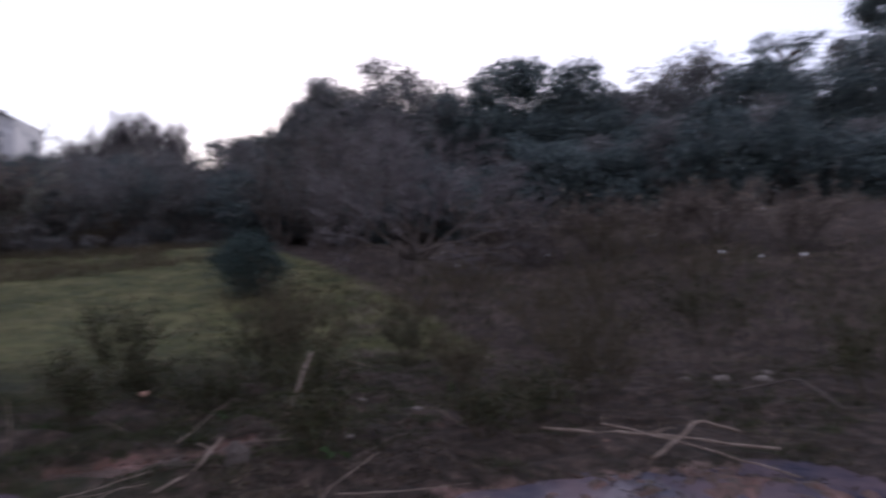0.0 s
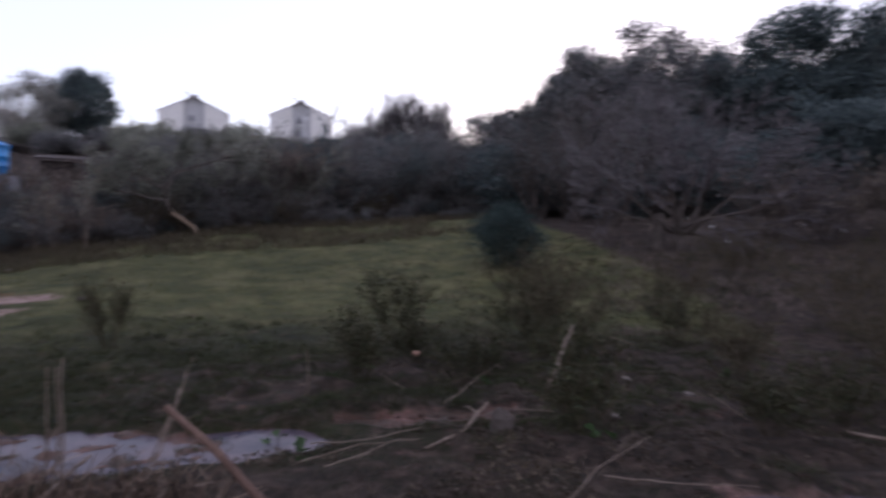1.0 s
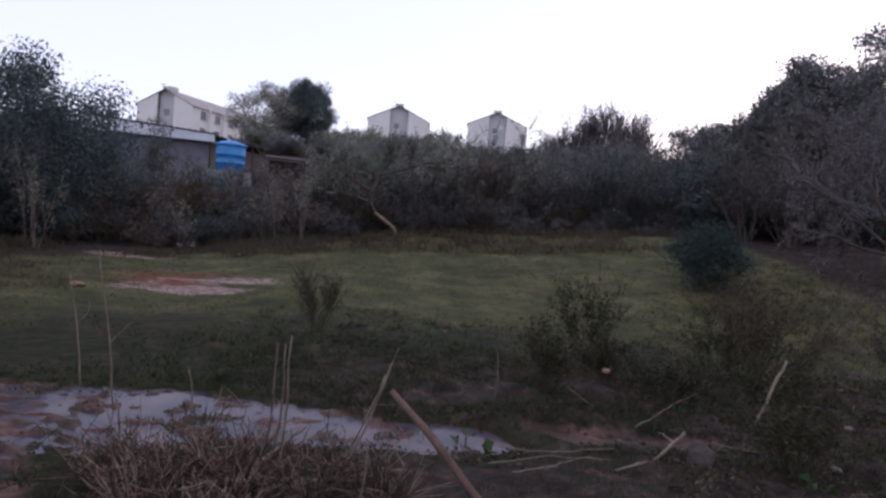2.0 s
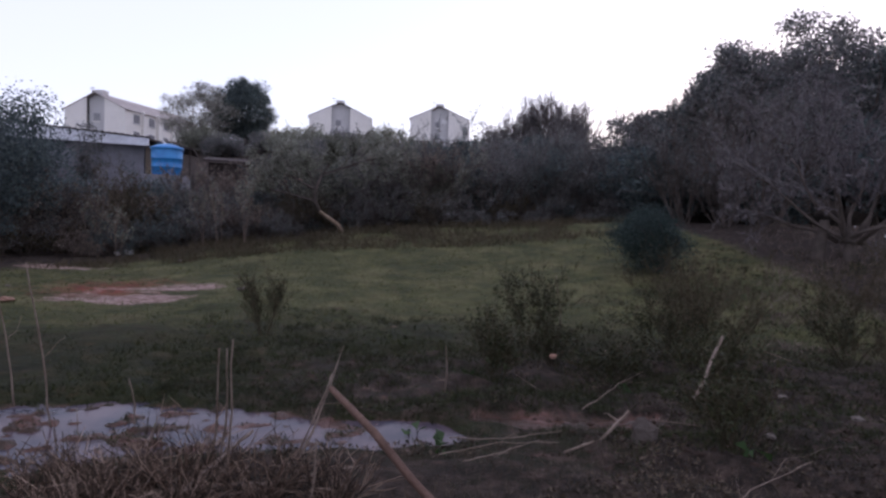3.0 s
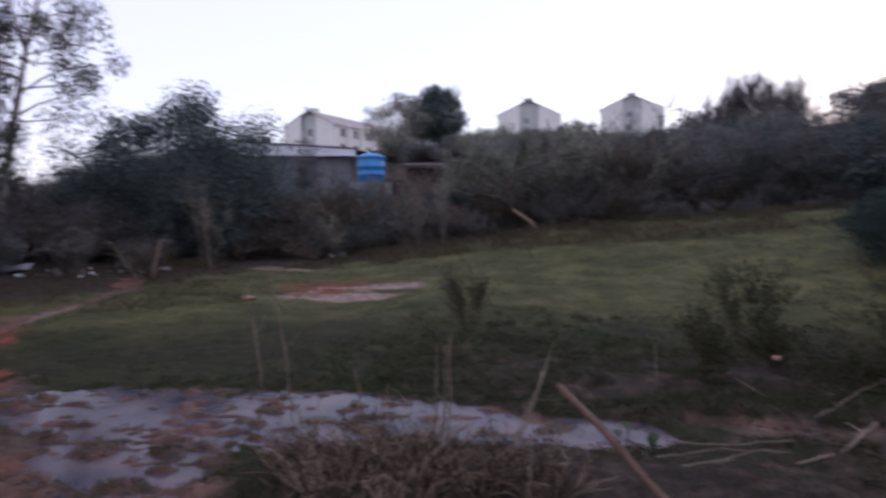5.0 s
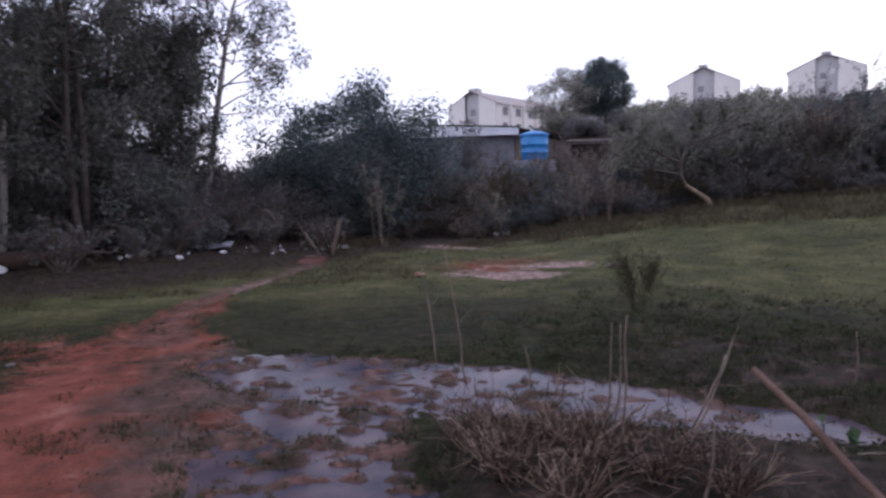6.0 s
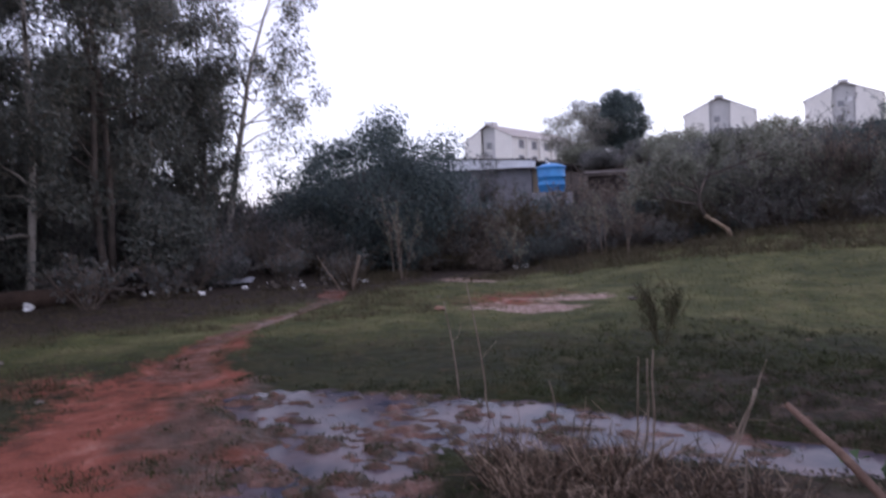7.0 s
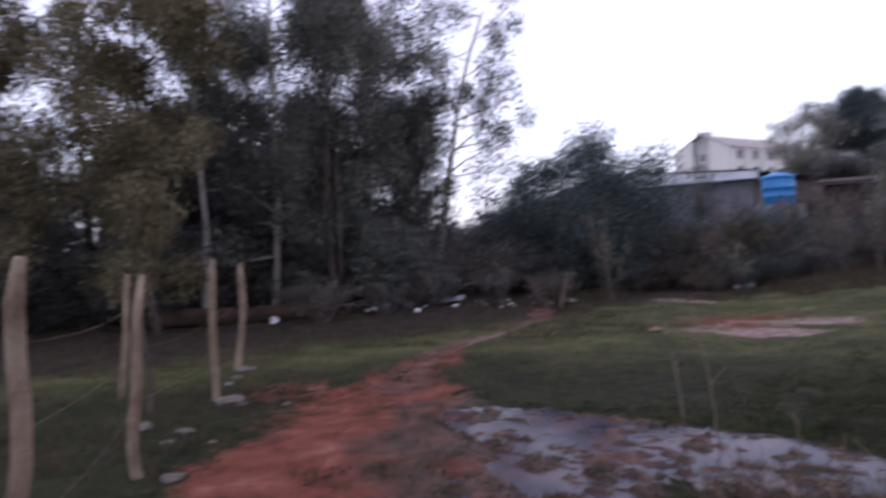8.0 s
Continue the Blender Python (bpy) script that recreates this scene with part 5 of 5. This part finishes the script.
def grassy(x, y, d):
    """Where turf stands: off the water, the track and the sand, thinner in patches."""
    bare = np.maximum.reduce([band(x, y, PUDDLE), band(x, y, TRACK) * (0.05 + 1.25 * vnoise(x, y, 0.6, 1.1)), band(x, y, SEEP), np.exp(-((x + 5.6) / 1.3) ** 4 - ((y - 11.9) / 0.8) ** 4), np.exp(-((x + 9.9) / 1.1) ** 4 - ((y - 16.4) / 0.5) ** 4)])
    dense = vnoise(x, y, 0.5, 8.0) * 0.6 + vnoise(x, y, 1.9, 2.2) * 0.6
    edge = np.interp(np.degrees(np.arctan2(x, y)), [-90, -60, -45, -20, 0, 20, 34], [12, 13, 16, 23, 25, 20, 12])
    ok = (bare + rng.normal(0, 0.12, len(x)) < 0.45) & (dense > 0.36) & (d < edge + rng.normal(0, 1, len(x)))
    ok &= ~((np.exp(-((x - 0.6) / 2.6) ** 4 - ((y - 6.5) / 1.5) ** 4) > 0.4) & (rng.random(len(x)) < 0.6))
    ok &= ~((x > -2.8) & (y < 4.5) & (d < 5.2) & (rng.random(len(x)) < 0.85))
    return ok | (band(x, y, PUDDLE) > 0.4) & (ground_z(x, y) > 0.008) & (vnoise(x, y, 0.3, 5.5) > 0.42)


def turf():
    x, y, d = scatter(150000, -92, 34, 3.4, 27, 0.85)
    ok = grassy(x, y, d)
    x, y, d = x[ok], y[ok], d[ok]
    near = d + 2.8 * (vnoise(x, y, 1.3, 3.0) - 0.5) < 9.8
    for name, mat, keep, label in (("grass", "lush", near, "lush dark green grass within some ten metres"), ("grass", "grass", ~near, "short dry olive meadow grass in uneven tufts")):
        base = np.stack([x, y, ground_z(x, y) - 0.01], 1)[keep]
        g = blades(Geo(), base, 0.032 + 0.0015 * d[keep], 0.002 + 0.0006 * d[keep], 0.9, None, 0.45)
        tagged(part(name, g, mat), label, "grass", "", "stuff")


def tufts(n, b0, b1, d0, d1, ok, count, length, width, spread, mat, name, label):
    """Many small clumps of blades."""
    x, y, d = scatter(n, b0, b1, d0, d1, 1.0)
    keep = ok(x, y, d)
    x, y, d = (np.repeat(v[keep], count) for v in (x, y, d))
    x, y = x + rng.normal(0, spread, len(x)), y + rng.normal(0, spread, len(x))
    base = np.stack([x, y, ground_z(x, y) - 0.01], 1)
    tagged(part(name, blades(Geo(), base, length * (1 + 0.05 * d), width * (1 + 0.12 * d), 0.75, None, 0.7), mat), label, "weeds" if mat != "straw" else "grass", "", "stuff")


def bank_weeds():
    dry_pool = lambda x, y: (band(x, y, SEEP) < 0.3) & (band(x, y, SIDE_POOL) < 0.4) & (band(x, y, PUDDLE) < 0.2)
    bearing = lambda x, y: np.degrees(np.arctan2(x, y))
    bank = lambda x, y, d: (((y > 5.5) & (y < 10.5) & (x > -3.6)) | (bearing(x, y) > 16)) & dry_pool(x, y) & (vnoise(x, y, 1.1, 5.0) > 0.42)
    tufts(3600, -32, 66, 4.4, 19, bank, 14, 0.07, 0.0022, 0.05, "weed", "weeds", "low dark rank weeds on the bank")
    tufts(1500, -32, 66, 4.4, 19, bank, 12, 0.09, 0.002, 0.07, "lush", "weeds", "tufts of coarse green grass on the bank")
    shore = lambda x, y, d: ((band(x, y, WORN) > 0.02) | (band(x, y, MUDDY) > 0.02) | (band(x, y, PUDDLE) > 0.02)) & (ground_z(x, y) > 0.0) & (vnoise(x, y, 0.55, 3.7) > np.where(band(x, y, PUDDLE) > 0.02, 0.36, np.where(band(x, y, TRACK) > 0.1, 0.86, 0.56)))
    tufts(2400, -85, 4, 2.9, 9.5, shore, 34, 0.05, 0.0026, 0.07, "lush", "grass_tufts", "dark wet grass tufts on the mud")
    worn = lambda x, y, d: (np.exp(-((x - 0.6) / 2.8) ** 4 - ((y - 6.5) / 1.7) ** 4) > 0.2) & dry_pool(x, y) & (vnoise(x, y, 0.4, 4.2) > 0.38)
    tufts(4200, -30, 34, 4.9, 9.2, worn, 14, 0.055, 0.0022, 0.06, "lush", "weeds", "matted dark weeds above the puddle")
    tufts(700, -24, 30, 4.9, 8.8, worn, 10, 0.06, 0.0016, 0.07, "straw", "dry_grass", "matted dead stalks above the puddle")
    brown = lambda x, y, d: dry_pool(x, y) & (vnoise(x, y, 0.9, 6.1) > 0.4) & ((bearing(x, y) > 12) | (y < 7.8) & (x > -0.8))
    tufts(3400, -12, 66, 3.6, 20, brown, 9, 0.075, 0.0016, 0.08, "straw", "dry_grass", "sparse dead grass and stalks on the bank")
    slope = lambda x, y, d: vnoise(x, y, 1.6, 7.0) > 0.35
    tufts(2000, 24, 68, 10, 26, slope, 12, 0.10, 0.0022, 0.16, "brush", "dry_grass", "pale brown dead grass on the slope")
    verge = lambda x, y, d: (band(x, y, TRACK) < 0.05) & (band(x, y, WORN) < 0.3) & (vnoise(x, y, 0.9, 4.4) > 0.45)
    tufts(900, -96, -64, 3.2, 10, verge, 14, 0.11, 0.002, 0.08, "sedge", "weeds", "yellow-brown grass tufts along the fence")
    edge = lambda x, y, d: (vnoise(x, y, 1.4, 2.0) > 0.4) & (band(x, y, TRACK) < 0.1)
    tufts(1500, -92, -36, 11.5, 19, edge, 12, 0.085, 0.0022, 0.1, "sedge", "weeds", "brown weed tufts along the litter bank")
    tufts(2200, -45, 16, 19, 28, edge, 12, 0.17, 0.0026, 0.14, "sedge", "weeds", "brown weed tufts below the thicket")


def fallen_leaves():
    x, y, d = scatter(46000, -30, 66, 3.4, 13, 1.0)
    ok = (x > -2.4) & (band(x, y, PUDDLE) < 0.4) & (vnoise(x, y, 0.5, 3.9) > 0.5) & ((y < 5.4) | (x > 0.5))
    x, y, d = x[ok], y[ok], d[ok]
    p = np.stack([x, y, ground_z(x, y) + 0.015], 1)
    tagged(part("leaf_litter", leaves(Geo(), p, 0.036, 0.5), "straw"), "loose dead leaves on the muddy verge", "leaf litter", "", "stuff")


def clods():
    x, y, d = scatter(900, -20, 62, 4.2, 10.5, 1.0)
    ok = (vnoise(x, y, 0.8, 2.4) > 0.45) & (band(x, y, PUDDLE) < 0.05) & (band(x, y, SIDE_POOL) < 0.3) & ((x > 0.8) | (y > 5.3) & (y < 7.6))
    g = Geo()
    ico = np.array([(0, 0, 1), (0.9, 0, 0.3), (0.28, 0.85, 0.3), (-0.72, 0.53, 0.3), (-0.72, -0.53, 0.3), (0.28, -0.85, 0.3), (0, 0, -0.6)])
    tri = [(0, 1, 2), (0, 2, 3), (0, 3, 4), (0, 4, 5), (0, 5, 1), (6, 2, 1), (6, 3, 2), (6, 4, 3), (6, 5, 4), (6, 1, 5)]
    for a, b in zip(x[ok], y[ok]):
        size = rng.uniform(0.015, 0.045)
        v = ico * rng.uniform(0.6, 1.3, (7, 1)) * size * [1.2, 1.0, 0.7]
        t = rng.uniform(0, 6.3)
        v = np.stack([v[:, 0] * math.cos(t) - v[:, 1] * math.sin(t), v[:, 0] * math.sin(t) + v[:, 1] * math.cos(t), v[:, 2]], 1)
        g.add(v + on(a, b, -0.1 * size), tri)
    tagged(part("earth_clods", g, "earth"), "dark red-brown earth clods on the trampled bank", "soil", "", "stuff")
    for k in range(26):
        a, b = rng.uniform(0.8, 7.5), rng.uniform(4.2, 8.5)
        t, L = rng.uniform(0, 6.3), rng.uniform(0.2, 0.55)
        stick([on(a, b, 0.02), on(a + L * math.cos(t), b + L * math.sin(t), rng.uniform(0.03, 0.16))], 0.006, 0.003, "pale_wood" if k % 2 else "bark", "broken dead stalk on the trampled bank", "twig", group="broken stalks on the bank", n=5, forks=1)


def sprigs():
    x, y, d = scatter(9, -8, 46, 4.4, 8, 1.0)
    for a, b in zip(x, y):
        ob = thing("seedling", on(a, b), "small fresh green broad-leaved seedling", "seedling", "seedlings on the bank")
        for k in range(7):
            p = rng.normal(0, 0.03, (1, 3)) * [1, 1, 0.3] + [0, 0, 0.05]
            part("leaf", leaves(Geo(), p, 0.08, 0.6), "bright", ob)


turf()
bank_weeds()
fallen_leaves()
clods()
sprigs()
